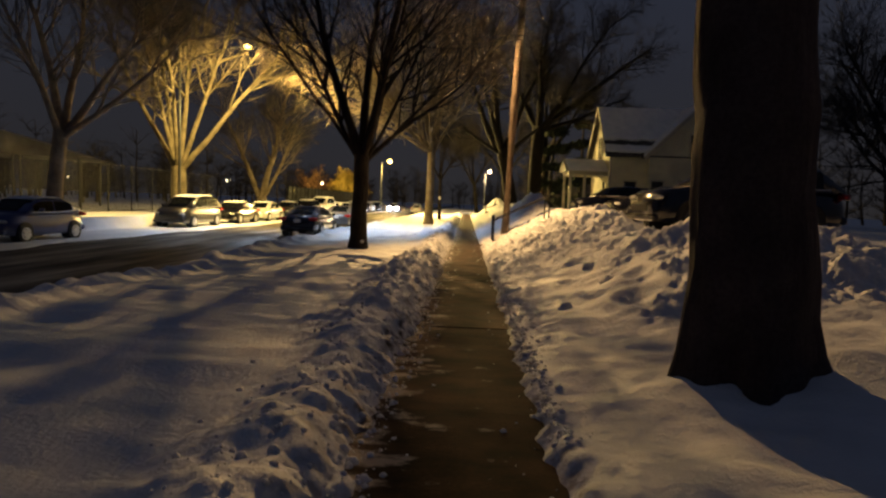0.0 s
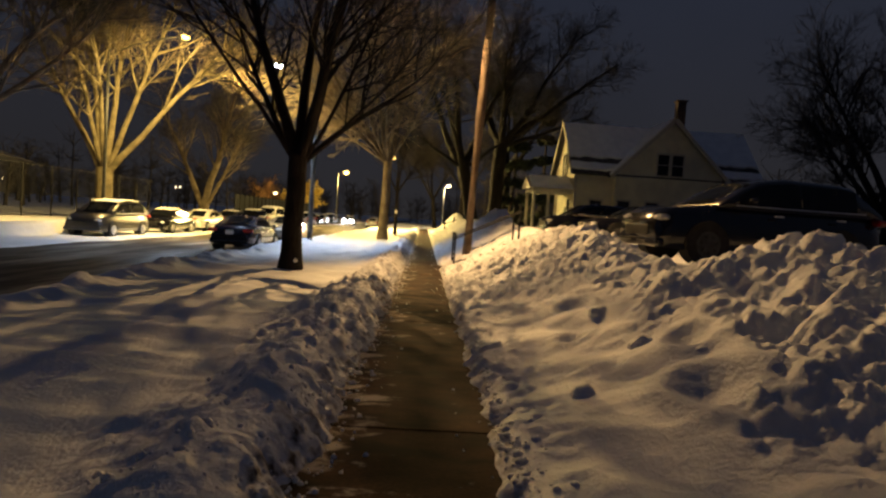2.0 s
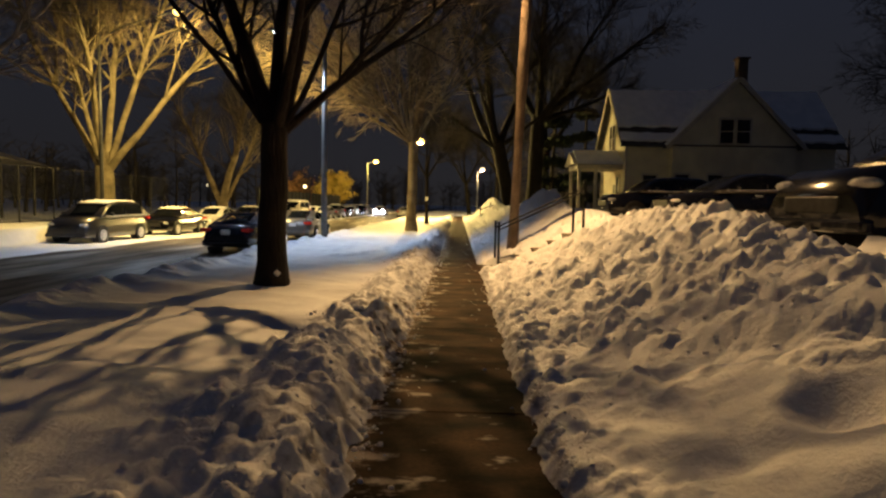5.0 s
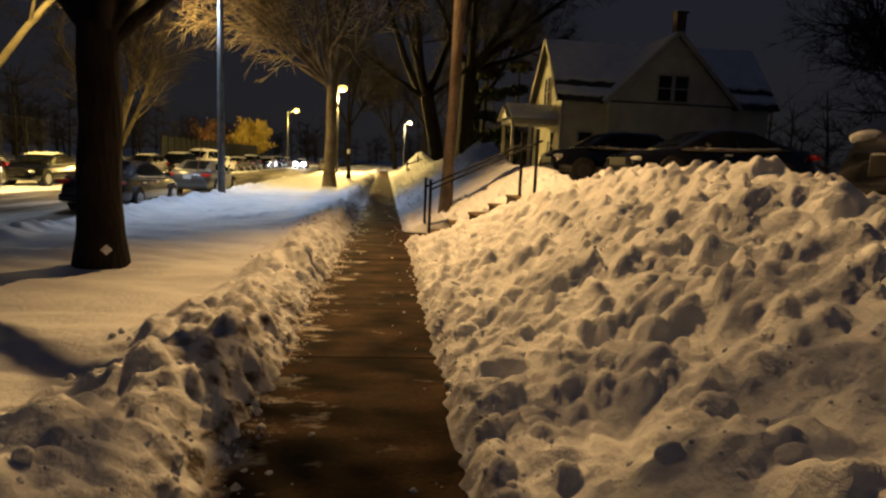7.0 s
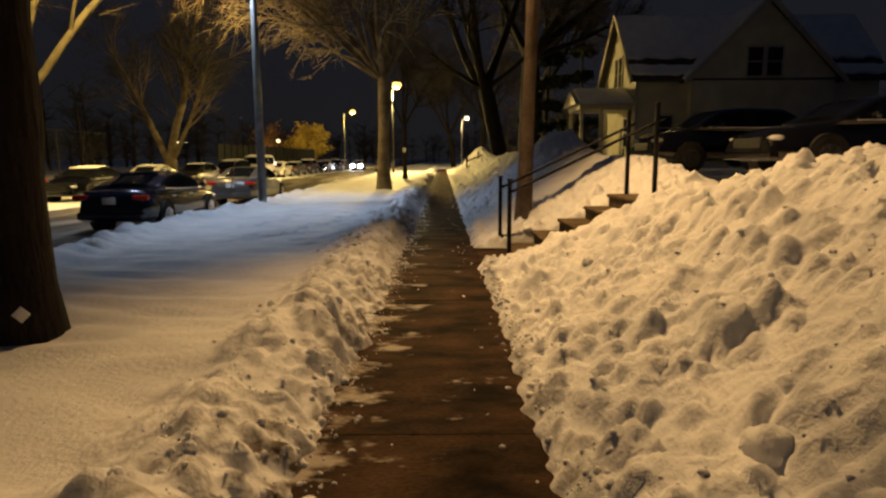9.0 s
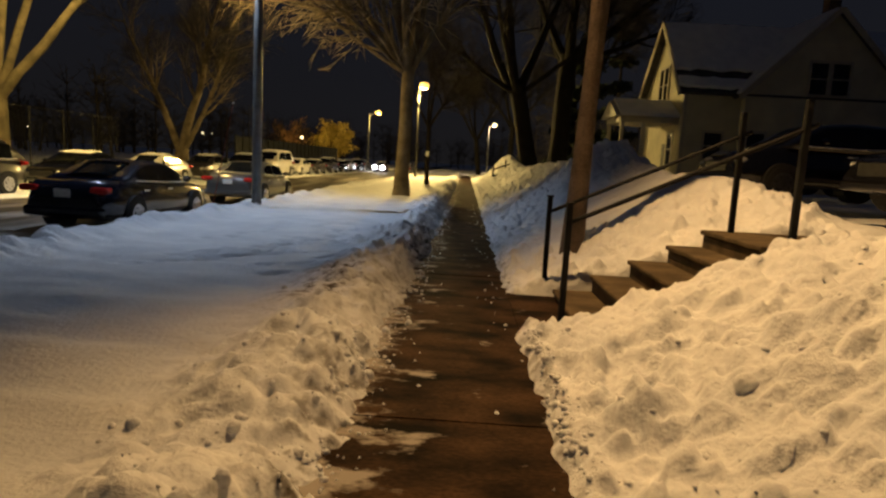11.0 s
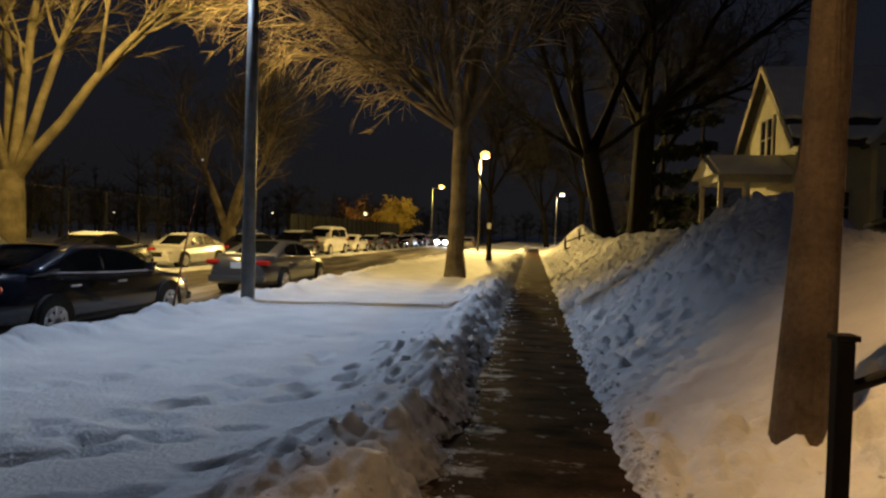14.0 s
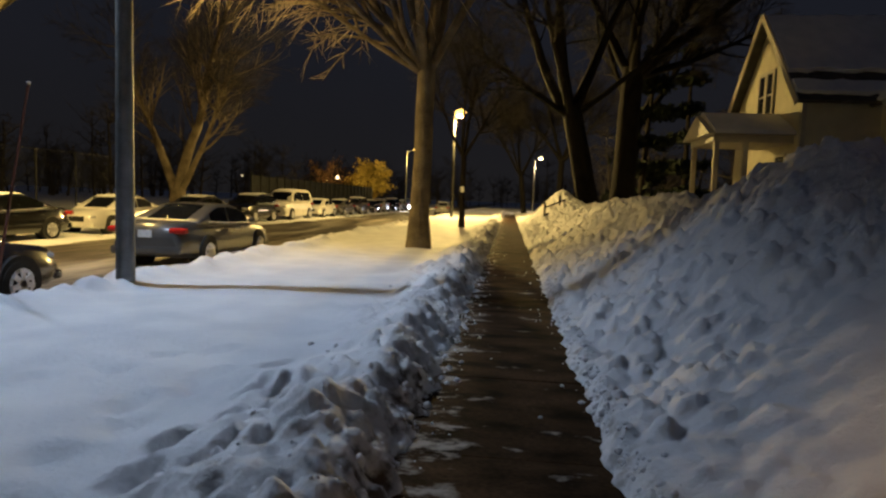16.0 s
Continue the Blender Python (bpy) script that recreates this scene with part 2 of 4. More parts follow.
def box(size, at=(0, 0, 0), bevel=0.0, bm=None, rot=None):
    bm = bm or bmesh.new()
    m = Matrix.Translation(at) @ (rot or Matrix.Identity(4)) @ Matrix.Diagonal((*size, 1))
    made = bmesh.ops.create_cube(bm, size=1.0, matrix=m)
    if bevel:
        edges = list({e for v in made["verts"] for e in v.link_edges})
        bmesh.ops.bevel(bm, geom=edges, offset=bevel, segments=2, affect="EDGES", profile=0.5)
    return bm


def rod(a, b, r0, r1=None, sides=10, bm=None, caps=True):
    """A tapered rod from a to b."""
    bm = bm or bmesh.new()
    a, b = Vector(a), Vector(b)
    d = b - a
    m = Matrix.Translation((a + b) / 2) @ d.to_track_quat("Z", "Y").to_matrix().to_4x4()
    bmesh.ops.create_cone(bm, cap_ends=caps, segments=sides, radius1=r0, radius2=r0 if r1 is None else r1, depth=d.length, matrix=m)
    return bm


def ball(r, at=(0, 0, 0), scale=(1, 1, 1), sub=2, bm=None):
    bm = bm or bmesh.new()
    bmesh.ops.create_icosphere(bm, subdivisions=sub, radius=r, matrix=Matrix.Translation(at) @ Matrix.Diagonal((*scale, 1)))
    return bm


def loft(rings, closed_ends=True, bm=None):
    """Skins rings of equal counts of points into one tube."""
    bm = bm or bmesh.new()
    rows = [[bm.verts.new(p) for p in ring] for ring in rings]
    k = len(rows[0])
    for a, b in zip(rows, rows[1:]):
        for i in range(k):
            bm.faces.new((a[i], a[(i + 1) % k], b[(i + 1) % k], b[i]))
    if closed_ends:
        bm.faces.new(rows[0][::-1])
        bm.faces.new(rows[-1])
    bmesh.ops.recalc_face_normals(bm, faces=bm.faces[:])
    return bm


def prism(outline, thick, m=None, bm=None):
    """A flat outline (x, z) given a thickness along y, centred."""
    bm = bm or bmesh.new()
    m = m or Matrix.Identity(4)
    f = [bm.verts.new(m @ Vector((x, -thick / 2, z))) for x, z in outline]
    b = [bm.verts.new(m @ Vector((x, thick / 2, z))) for x, z in outline]
    k = len(f)
    bm.faces.new(f)
    bm.faces.new(b[::-1])
    for i in range(k):
        bm.faces.new((f[i], b[i], b[(i + 1) % k], f[(i + 1) % k]))
    bmesh.ops.recalc_face_normals(bm, faces=bm.faces[:])
    return bm


# ---- noise for the snow, on whole arrays ----
def lattice(ix, iy, s):
    n = (ix.astype(np.int64) * 374761393 + iy.astype(np.int64) * 668265263 + s * 362437) & 0xFFFFFFFF
    n = ((n ^ (n >> 13)) * 1274126177) & 0xFFFFFFFF
    return ((n ^ (n >> 16)) & 0xFFFF) / 65535.0


def vnoise(x, y, s=0):
    ix, iy = np.floor(x), np.floor(y)
    fx, fy = x - ix, y - iy
    fx, fy = fx * fx * (3 - 2 * fx), fy * fy * (3 - 2 * fy)
    a, b = lattice(ix, iy, s), lattice(ix + 1, iy, s)
    c, d = lattice(ix, iy + 1, s), lattice(ix + 1, iy + 1, s)
    return (a + (b - a) * fx) * (1 - fy) + (c + (d - c) * fx) * fy - 0.5


def fbm(x, y, s=0, octaves=4):
    v, amp = 0.0, 1.0
    for k in range(octaves):
        v = v + amp * vnoise(x * 2 ** k, y * 2 ** k, s + 17 * k)
        amp *= 0.5
    return v


def clods(x, y, cell, s, fill=0.7):
    """Rounded lumps strewn one to a cell: 0 between them, up to 1 on their tops."""
    ix, iy = np.floor(x / cell), np.floor(y / cell)
    best = np.zeros_like(x)
    for dx in (-1, 0, 1):
        for dy in (-1, 0, 1):
            cx, cy = ix + dx, iy + dy
            px = (cx + lattice(cx, cy, s)) * cell
            py = (cy + lattice(cx, cy, s + 1)) * cell
            r = cell * (0.25 + 0.5 * lattice(cx, cy, s + 2) ** 2)
            on = lattice(cx, cy, s + 3) < fill
            q = 1 - ((x - px) ** 2 + (y - py) ** 2) / r ** 2
            best = np.maximum(best, np.where(on & (q > 0), np.sqrt(np.maximum(q, 0)) * r / (0.75 * cell), 0))
    return best


def ease(a, b, v):
    k = np.clip((v - a) / (b - a), 0, 1)
    return k * k * (3 - 2 * k)

# ---- ground: one sheet of snow, with road and pavement let into it ----
CREST_Y = (-30, 0, 4, 6, 7.5, 8.6, 9.4, 10.2, 11, 12, 13.4, 15.2, 17, 19, 20.5, 21.5, 23.4, 24.5, 26, 27.5, 29, 30.6, 32, 34, 38, 44, 52, 57, 59.5, 62, 66, 90)
CREST_H = (0.3, 0.28, 0.36, 0.85, 1.32, 1.5, 1.52, 1.3, 1.13, 1.05, 1.1, 1.48, 1.5, 1.34, 1.2, 0.97, 0.95, 1.25, 1.48, 1.5, 1.66, 2.1, 1.9, 1.58, 1.6, 1.5, 1.3, 1.6, 2.1, 1.8, 0.6, 0.4)
CREST_X = (3.2, 3.2, 3.2, 3.9, 4.1, 4.1, 4.0, 3.8, 3.45) + (3.2,) * 7 + (3.6, 3.9, 3.8, 3.4) + (3.2,) * 8 + (2.8, 2.6, 2.6, 2.6)


def ground_height(x, y):
    wob = 0.08 * vnoise(y * 1.3, y * 0 + 3.1, 5) + 0.10 * vnoise(y * 4.1, y * 0 + 7.7, 6) + 0.09 * vnoise(y * 11, x * 9, 7)
    # verge between road and pavement
    verge = 0.08 + 0.06 * fbm(x * 0.35, y * 0.35, 11, 3) + (0.075 + 0.035 * ease(11, 13, y)) * fbm(x * 0.7 + y * 0.3, y * 2.0, 13, 2) * (1 - 0.75 * ease(19, 25, y)) + 0.018 * fbm(x * 3, y * 3, 12, 4)
    mid = -1.02 + 0.22 * vnoise(y * 0.55, y * 0, 24) + wob
    wide = 0.42 + 0.22 * vnoise(y * 0.8, y * 0, 25)
    ridge = np.exp(-((x - mid) / wide) ** 2) * (0.15 + 0.12 * vnoise(y * 0.9, y * 0, 21) + 0.10 * fbm(x * 1.7, y * 1.7, 26, 3))
    warp = 0.06 * fbm(x * 4, y * 4, 27, 2)
    u, v = x + warp, y - warp
    lump = 0.13 * np.abs(vnoise(u * 3.4, v * 3.4, 31)) + 0.10 * np.abs(vnoise(u * 6.5, v * 6.5 + 2, 41)) + 0.045 * np.abs(vnoise(u * 13, v * 13, 44)) + clods(u, v, 0.3, 145, 0.4) * 0.09 + clods(u, v, 0.16, 45, 0.5) * 0.07 + clods(u, v, 0.1, 245, 0.45) * 0.04 - 0.04
    band = ease(-1.95, -1.2, x + 0.7 * vnoise(y * 0.9, y * 0, 22) + 0.25 * vnoise(y * 4, y * 0, 28))
    left = verge + ridge + lump * band * (0.4 + 0.6 * ease(4, 11, y))
    edge_l = -0.57 + wob + 0.09 * vnoise(y * 8, x * 5, 23) + 0.07 * vnoise(y * 17, x * 14, 29)
    left = left * ease(edge_l + 0.05, edge_l - 0.26, x) - 0.05 * ease(edge_l - 0.06, edge_l + 0.06, x)
    # ploughed edge along the road
    kerb = -5.75 + 0.2 * vnoise(y * 0.6, y * 0, 61) + 0.16 * vnoise(y * 2.3, y * 0, 62)
    plough = np.exp(-((x - kerb - 0.3) / 0.3) ** 2) * 0.12 * (1 + clods(x, y, 0.3, 63))
    left = left + plough
    left = np.where(x < kerb + 0.1, left * ease(kerb - 0.35, kerb + 0.1, x) - 0.42 * (1 - ease(kerb - 0.45, kerb + 0.05, x)), left)
    # far side of the road
    far_kerb = -16.6 + 0.3 * vnoise(y * 0.5, y * 0, 71)
    far = 0.05 + 0.1 * fbm(x * 0.3, y * 0.3, 72, 3) + 0.25 * np.exp(-((x - far_kerb + 0.6) / 0.5) ** 2)
    left = np.where(x < far_kerb, -0.42 + (far + 0.42) * ease(far_kerb, far_kerb - 0.6, x), left)
    # packed snow on the far parking lane
    lane = -13.3 + 0.5 * vnoise(y * 0.35, y * 0, 73) + 0.45 * fbm(x * 0.9, y * 0.5, 74, 3)
    packed = -0.36 + ease(lane + 0.25, lane - 0.2, x) * (0.078 + 0.03 * fbm(x * 1.2, y * 0.5, 75, 3) + 0.02 * vnoise(x * 2.5, y * 0.2, 76))
    left = np.where((x < -11) & (x > far_kerb - 0.6), np.maximum(left, packed), left)
    # bank on the other side of the pavement
    crest_h, crest_x = np.interp(y, CREST_Y, CREST_H), np.interp(y, CREST_Y, CREST_X)
    crest_h = crest_h + 0.16 * fbm(y * 0.8, x * 0.3, 81, 3) * (crest_h > 1)
    edge_r = 0.54 + wob * 0.6 + 0.06 * vnoise(y * 7, y * 0, 82)
    k = np.clip((x - edge_r) / (crest_x - edge_r), 0, 1)
    rise = 0.10 * ease(0, 0.05, k) + (crest_h - 0.10) * (0.55 * k ** 1.15 + 0.45 * ease(0.05, 1, k))
    lot = np.interp(y, (-30, 4, 10, 60, 80), (0.3, 0.4, 0.85, 0.85, 0.3))
    fall = ease(crest_x + 0.25, crest_x + 1.5, x)
    right = np.where(x < crest_x, rise, crest_h * (1 - fall) + lot * fall)
    rough = ease(9.8, 14.2, y + 1.2 * fbm(x * 0.8, y * 0.8, 85, 2) + 1.6 * ease(0.6, 0.95, k)) * (1 - 0.75 * ease(25.0, 25.9, y) * ease(28.4, 27.0, y + 1.2 * fbm(x, y, 84, 2)))
    rough = rough * (0.35 + 0.65 * ease(-0.25, 0.2, fbm(x * 0.55 + 4, y * 0.55, 86, 2) + 0.6 * ease(11.5, 14, y)))
    rough = np.maximum(rough, ease(0.42, 0.62, k + 0.2 * fbm(x * 1.5, y * 1.5, 88, 2)) * ease(5.2, 6.6, y) * ease(13, 10, y))
    warp = 0.07 * fbm(x * 3, y * 3, 96, 2)
    u, v = x + warp, y - warp
    heap = 0.09 * np.abs(vnoise(u * 3.4, v * 3.4, 91)) + 0.09 * np.abs(vnoise(u * 6.1 + 3, v * 6.1, 95)) + 0.12 * np.abs(vnoise(u * 9.4, v * 9.4 + 5, 99)) + 0.08 * np.abs(vnoise(u * 15, v * 15, 94)) + 0.09 * fbm(x * 1.6, y * 1.6, 97, 3) + clods(u, v, 0.33, 93, 0.4) * 0.11 + clods(u, v, 0.19, 193, 0.55) * 0.10 + clods(u, v, 0.11, 293, 0.6) * 0.065 + 0.03 * np.abs(vnoise(u * 23, v * 23, 97)) - 0.105
    smooth = 0.09 * fbm(x * 1.1, y * 1.1, 98, 3) + 0.05 * fbm(x * 2.6 + y, y * 2.6, 92, 3) * (1 - rough)
    right = right + (0.85 * heap * rough + smooth) * ease(0.0, 0.10, k) * (1 - 0.7 * fall) + clods(x, y, 0.13, 93, 0.6) * 0.06 * ease(0.0, 0.03, k) * ease(0.25, 0.08, k) * (0.3 + 0.7 * ease(5, 10, y))
    # long scraped furrows down the bank
    right = right + 0.05 * np.sin((y * 1.9 + x * 1.3) * 3.0 + 2.5 * fbm(x * 0.6, y * 0.6, 87, 2)) * ease(7, 9, y) * ease(17, 14, y) * ease(0.15, 0.4, k) * (1 - fall)
    right = np.where(x < edge_r + 0.04, right * ease(edge_r - 0.05, edge_r + 0.04, x) - 0.05 * (1 - ease(edge_r - 0.05, edge_r + 0.04, x)), right)
    # flight of steps dug free
    in_y = ease(21.55, 21.72, y) * ease(23.22, 23.05, y)
    in_x = ease(0.42, 0.6, x) * ease(4.6, 4.1, x)
    cut = np.where(x < 1.15, -0.05, np.where(x < 3.0, -0.16 + (x - 1.15) * 0.44, 0.72))
    right = right + (cut - right) * in_y * in_x
    z = np.where(x < -0.02, left, right)
    # beyond the block everything levels out
    z = np.where(y > 95, z * (1 - ease(95, 120, y) * ease(-5.0, -4.0, x)), z)
    return z


def footprints(n, seed):
    r = random.Random(seed)
    out = []
    for trail in range(n):
        x, y = r.uniform(-4.2, -1.9), r.uniform(22.5, 27.5)
        head = r.uniform(0.7, 1.9)
        for step in range(r.randint(4, 8)):
            x, y = x + 0.42 * math.cos(head), y + 0.42 * math.sin(head)
            head += r.uniform(-0.25, 0.25)
            side = 0.09 if step % 2 else -0.09
            out.append((x + side * math.sin(head), y - side * math.cos(head), head))
    return out


def spread(stops):
    """Grid lines with a step that changes from stretch to stretch."""
    out = [stops[0][0]]
    for (a, step), (b, _) in zip(stops, stops[1:]):
        n = max(1, round((b - a) / step))
        out += [a + (b - a) * (i + 1) / n for i in range(n)]
    return np.array(out)


GX = spread([(-1500, 250), (-250, 40), (-60, 4), (-18, 0.17), (-6.6, 0.09), (-1.9, 0.027), (4.5, 0.08), (6, 0.5), (12, 4), (60, 40), (250, 250), (1500, 1)])
GY = spread([(-600, 150), (-60, 10), (-6, 0.5), (1.5, 0.028), (27.0, 0.036), (33.0, 0.06), (42, 0.15), (66, 0.6), (110, 3), (200, 40), (600, 225), (1500, 1)])
XX, YY = np.meshgrid(GX, GY)
ZZ = ground_height(XX, YY)
for fx, fy, head in footprints(14, 4):
    sel_x = np.where(np.abs(GX - fx) < 0.3)[0]
    sel_y = np.where(np.abs(GY - fy) < 0.3)[0]
    sub = np.ix_(sel_y, sel_x)
    u = (XX[sub] - fx) * math.cos(head) + (YY[sub] - fy) * math.sin(head)
    v = -(XX[sub] - fx) * math.sin(head) + (YY[sub] - fy) * math.cos(head)
    q = (u / 0.17) ** 2 + (v / 0.075) ** 2
    ZZ[sub] += -0.055 * np.exp(-q * q) + 0.012 * np.exp(-(q - 1.7) ** 2 * 2)

# hollows kicked into the near bank
for hx, hy, hr, deep in ((2.35, 9.0, 0.16, 0.12), (2.9, 9.6, 0.2, 0.13), (3.05, 8.4, 0.22, 0.14), (2.2, 8.0, 0.13, 0.10), (1.9, 10.6, 0.15, 0.09), (2.6, 11.2, 0.2, 0.12), (1.55, 9.1, 0.1, 0.07), (3.3, 10.4, 0.2, 0.13), (1.5, 11.8, 0.14, 0.08), (2.0, 7.1, 0.18, 0.1), (2.7, 7.4, 0.2, 0.12)):
    q = ((XX - hx) ** 2 + ((YY - hy) * 0.8) ** 2) / hr ** 2
    ZZ += -deep * np.exp(-q) + 0.45 * deep * np.exp(-(np.sqrt(q) - 1.6) ** 2 * 3)

# a dark hole poked into the thrown snow
HOLE = ((XX + 1.28) / 0.075) ** 2 + ((YY - 4.12) / 0.10) ** 2
ZZ -= 0.22 * np.exp(-HOLE ** 2)


def grid_object(name, xx, yy, zz, mat):
    h, w = xx.shape
    me = bpy.data.meshes.new(name)
    co = np.stack([xx, yy, zz], -1).reshape(-1, 3)
    idx = np.arange(h * w).reshape(h, w)
    quads = np.stack([idx[:-1, :-1], idx[:-1, 1:], idx[1:, 1:], idx[1:, :-1]], -1).reshape(-1, 4)
    me.vertices.add(len(co))
    me.vertices.foreach_set("co", co.ravel())
    me.loops.add(quads.size)
    me.loops.foreach_set("vertex_index", quads.ravel().astype(np.int32))
    me.polygons.add(len(quads))
    me.polygons.foreach_set("loop_start", np.arange(0, quads.size, 4, dtype=np.int32))
    me.polygons.foreach_set("use_smooth", np.ones(len(quads), dtype=bool))
    me.update()
    me.validate()
    me.materials.append(mat)
    return new(name, me)


ground = grid_object("ground", XX, YY, ZZ, SNOW)
tagged(ground, "deep white snow, smooth on the verge and heaped in lumpy banks", "snow", kind="structure")
# brown along the edges: soil, and painted shade in the gaps at the toe
dirt_shade = 1.3 * np.exp(-((XX + 0.62) / 0.2) ** 2) * (0.55 + 0.8 * vnoise(XX * 1.5, YY * 1.5, 310)) + 0.3 * np.exp(-((XX + 0.95) / 0.4) ** 2) * (vnoise(XX * 2, YY * 0.8, 311) > 0.1) + 0.6 * np.exp(-((XX - 0.60) / 0.1) ** 2) + 0.8 * np.exp(-((XX + 5.9) / 0.2) ** 2)
# brown patches on the left bank: dirt and painted shadow of trodden holes
dirt_shade += 1.3 * np.exp(-((XX + 1.25) / 0.4) ** 2 - ((YY - 22.3) / 1.0) ** 2) + 0.7 * np.exp(-((XX + 0.95) / 0.35) ** 2 - ((YY - 14.6) / 1.2) ** 2) + 0.35 * np.exp(-((XX + 1.1) / 0.4) ** 2 - ((YY - 26.6) / 0.9) ** 2)
att = ground.data.attributes.new("dirt_shade", "FLOAT", "POINT")
att.data.foreach_set("value", np.clip(dirt_shade, 0, 1).ravel().astype(np.float32))


def height_at(x, y):
    return float(ground_height(np.array([float(x)]), np.array([float(y)]))[0])


road_x = spread([(-17.2, 0.4), (-5.4, 1)])
road_y = spread([(-60, 2), (100, 5), (200, 50), (1200, 1)])
RX, RY = np.meshgrid(road_x, road_y)
road = grid_object("road", RX, RY, -0.30 - 0.0022 * (RX + 11.2) ** 2 * 0.4 + 0.012 * fbm(RX, RY * 0.4, 3, 3), ASPHALT)
tagged(road, "dark wet asphalt road streaked with packed slush", "road", kind="structure")


def snow_chunks(name, n, seed, place, label):
    """Broken crumbs and lumps of snow, strewn by place(rng) -> x, y, radius."""
    rng = np.random.RandomState(seed)
    protos = []
    for k in range(10):
        bm = ball(1.0, sub=1 if k % 2 else 2)
        co = np.array([v.co[:] for v in bm.verts])
        bm.verts.index_update()
        tri = np.array([[v.index for v in f.verts] for f in bm.faces])
        bm.free()
        wave = rng.normal(size=(3, 3)) * 1.6
        co = co * (1 + 0.2 * np.sin(co @ wave.T + rng.uniform(0, 6, 3)).sum(1, keepdims=True) * 0.6) * rng.uniform(0.7, 1.2, 3)
        protos.append((co, tri))
    xs, ys, rs = place(rng, n)
    zs = ground_height(xs, ys)
    vs, fs, off = [], [], 0
    for i in range(n):
        co, tri = protos[(rng.randint(5) * 2) if rs[i] > 0.035 else (rng.randint(5) * 2 + 1)]
        a = rng.uniform(0, math.tau)
        c, s_ = math.cos(a), math.sin(a)
        p = co @ np.array([[c, -s_, 0], [s_, c, 0], [0, 0, 1]]) * rs[i] + [xs[i], ys[i], max(zs[i], 0.0) - 0.1 * rs[i]]
        vs.append(p)
        fs.append(tri + off)
        off += len(co)
    ob = mesh_object(name, np.concatenate(vs).tolist(), np.concatenate(fs).tolist(), SNOW, None, True)
    return tagged(ob, label, "snow", kind="stuff")


def left_bank(rng, n):
    y = 1.5 + 34 * rng.uniform(size=n) ** 1.2
    x = np.where(rng.uniform(size=n) < 0.55, -0.62 + rng.normal(size=n) * 0.09, -1.0 + rng.normal(size=n) * 0.32)
    return np.minimum(x, -0.38), y, 0.007 + 0.030 * rng.uniform(size=n) ** 4


def right_bank(rng, n):
    y = 3.5 + 31 * rng.uniform(size=n)
    near = rng.uniform(size=n) < 0.4
    x = np.where(near, 0.58 + np.abs(rng.normal(size=n)) * 0.12, 0.7 + rng.uniform(size=n) * 2.5)
    keep = near | ((y > 11.5) & (vnoise(x * 0.7, y * 0.7, 300) > -0.12) & (y < 24.5))
    x = np.where(keep, x, 0.6 + rng.uniform(size=n) * 0.1)
    steps = (y > 21.3) & (y < 23.5)
    return np.where(steps, 0.6 + 0.1 * rng.uniform(size=n), x), np.where(steps, y - 2.2, y), 0.006 + 0.026 * rng.uniform(size=n) ** 4


def on_walk(rng, n):
    y = 1.5 + 40 * rng.uniform(size=n)
    side = np.where(rng.uniform(size=n) < 0.7, -1, 1)
    x = side * (0.56 - np.abs(rng.normal(size=n)) * 0.16)
    return x, y, 0.006 + 0.018 * rng.uniform(size=n) ** 3


snow_chunks("snow_crumbs", 4200, 1, left_bank, "lumps and crumbs of thrown snow along the pavement edge")
snow_chunks("snow_crumbs", 3600, 2, right_bank, "lumps and crumbs of shovelled snow on the bank")
snow_chunks("snow_crumbs", 380, 3, on_walk, "small crumbs of snow fallen on the pavement")


def snowball(x, y, r, seed):
    bm = ball(r, sub=4)
    for v in bm.verts:
        d = v.co.normalized()
        v.co *= 1 + 0.16 * noise.noise(d * 1.7 + Vector((seed, 0, 0))) + 0.07 * noise.noise(d * 5 + Vector((0, seed, 0))) + 0.03 * noise.noise(d * 12)
    ob = part("snowball", bm, SNOW, None, "", True)
    ob.location = (x, y, height_at(x, y) - r * 0.45)
    ob.rotation_euler = (seed, seed * 2, seed * 3)
    return tagged(ob, "rounded lump of snow lying on the bank", "snow lump", "snow lumps on the bank")


for k, (x, y, r) in enumerate(((0.81, 15.15, 0.10), (1.02, 14.42, 0.125), (1.66, 13.09, 0.11), (1.28, 15.65, 0.10), (1.97, 9.7, 0.11), (1.29, 7.62, 0.105), (1.97, 8.29, 0.14), (1.65, 12.54, 0.09), (1.3, 12.76, 0.07), (1.44, 19.2, 0.06), (3.88, 8.93, 0.22), (3.6, 8.2, 0.12), (2.2, 7.7, 0.08), (2.6, 9.4, 0.1))):
    snowball(x, y, r, k + 1)

pavement = thing("pavement", Matrix.Identity(4), "narrow wet brown concrete pavement with trodden snow", "pavement", kind="structure")
slab_mesh = None
for i in range(64):
    if slab_mesh is None:
        slab = part("slab", box((1.34, 1.521, 0.12), (0, 0, -0.06), 0.003), WALK, pavement)
        slab_mesh = slab.data
    else:
        slab = new("slab", slab_mesh)
        slab.parent = pavement
    slab.location = (-0.02, -1.0 + 1.524 * i, 0.003 * math.sin(i * 2.3))
landing = part("landing_slab", box((0.72, 1.62, 0.1), (0.93, 22.38, -0.04), 0.01), WALK, pavement)

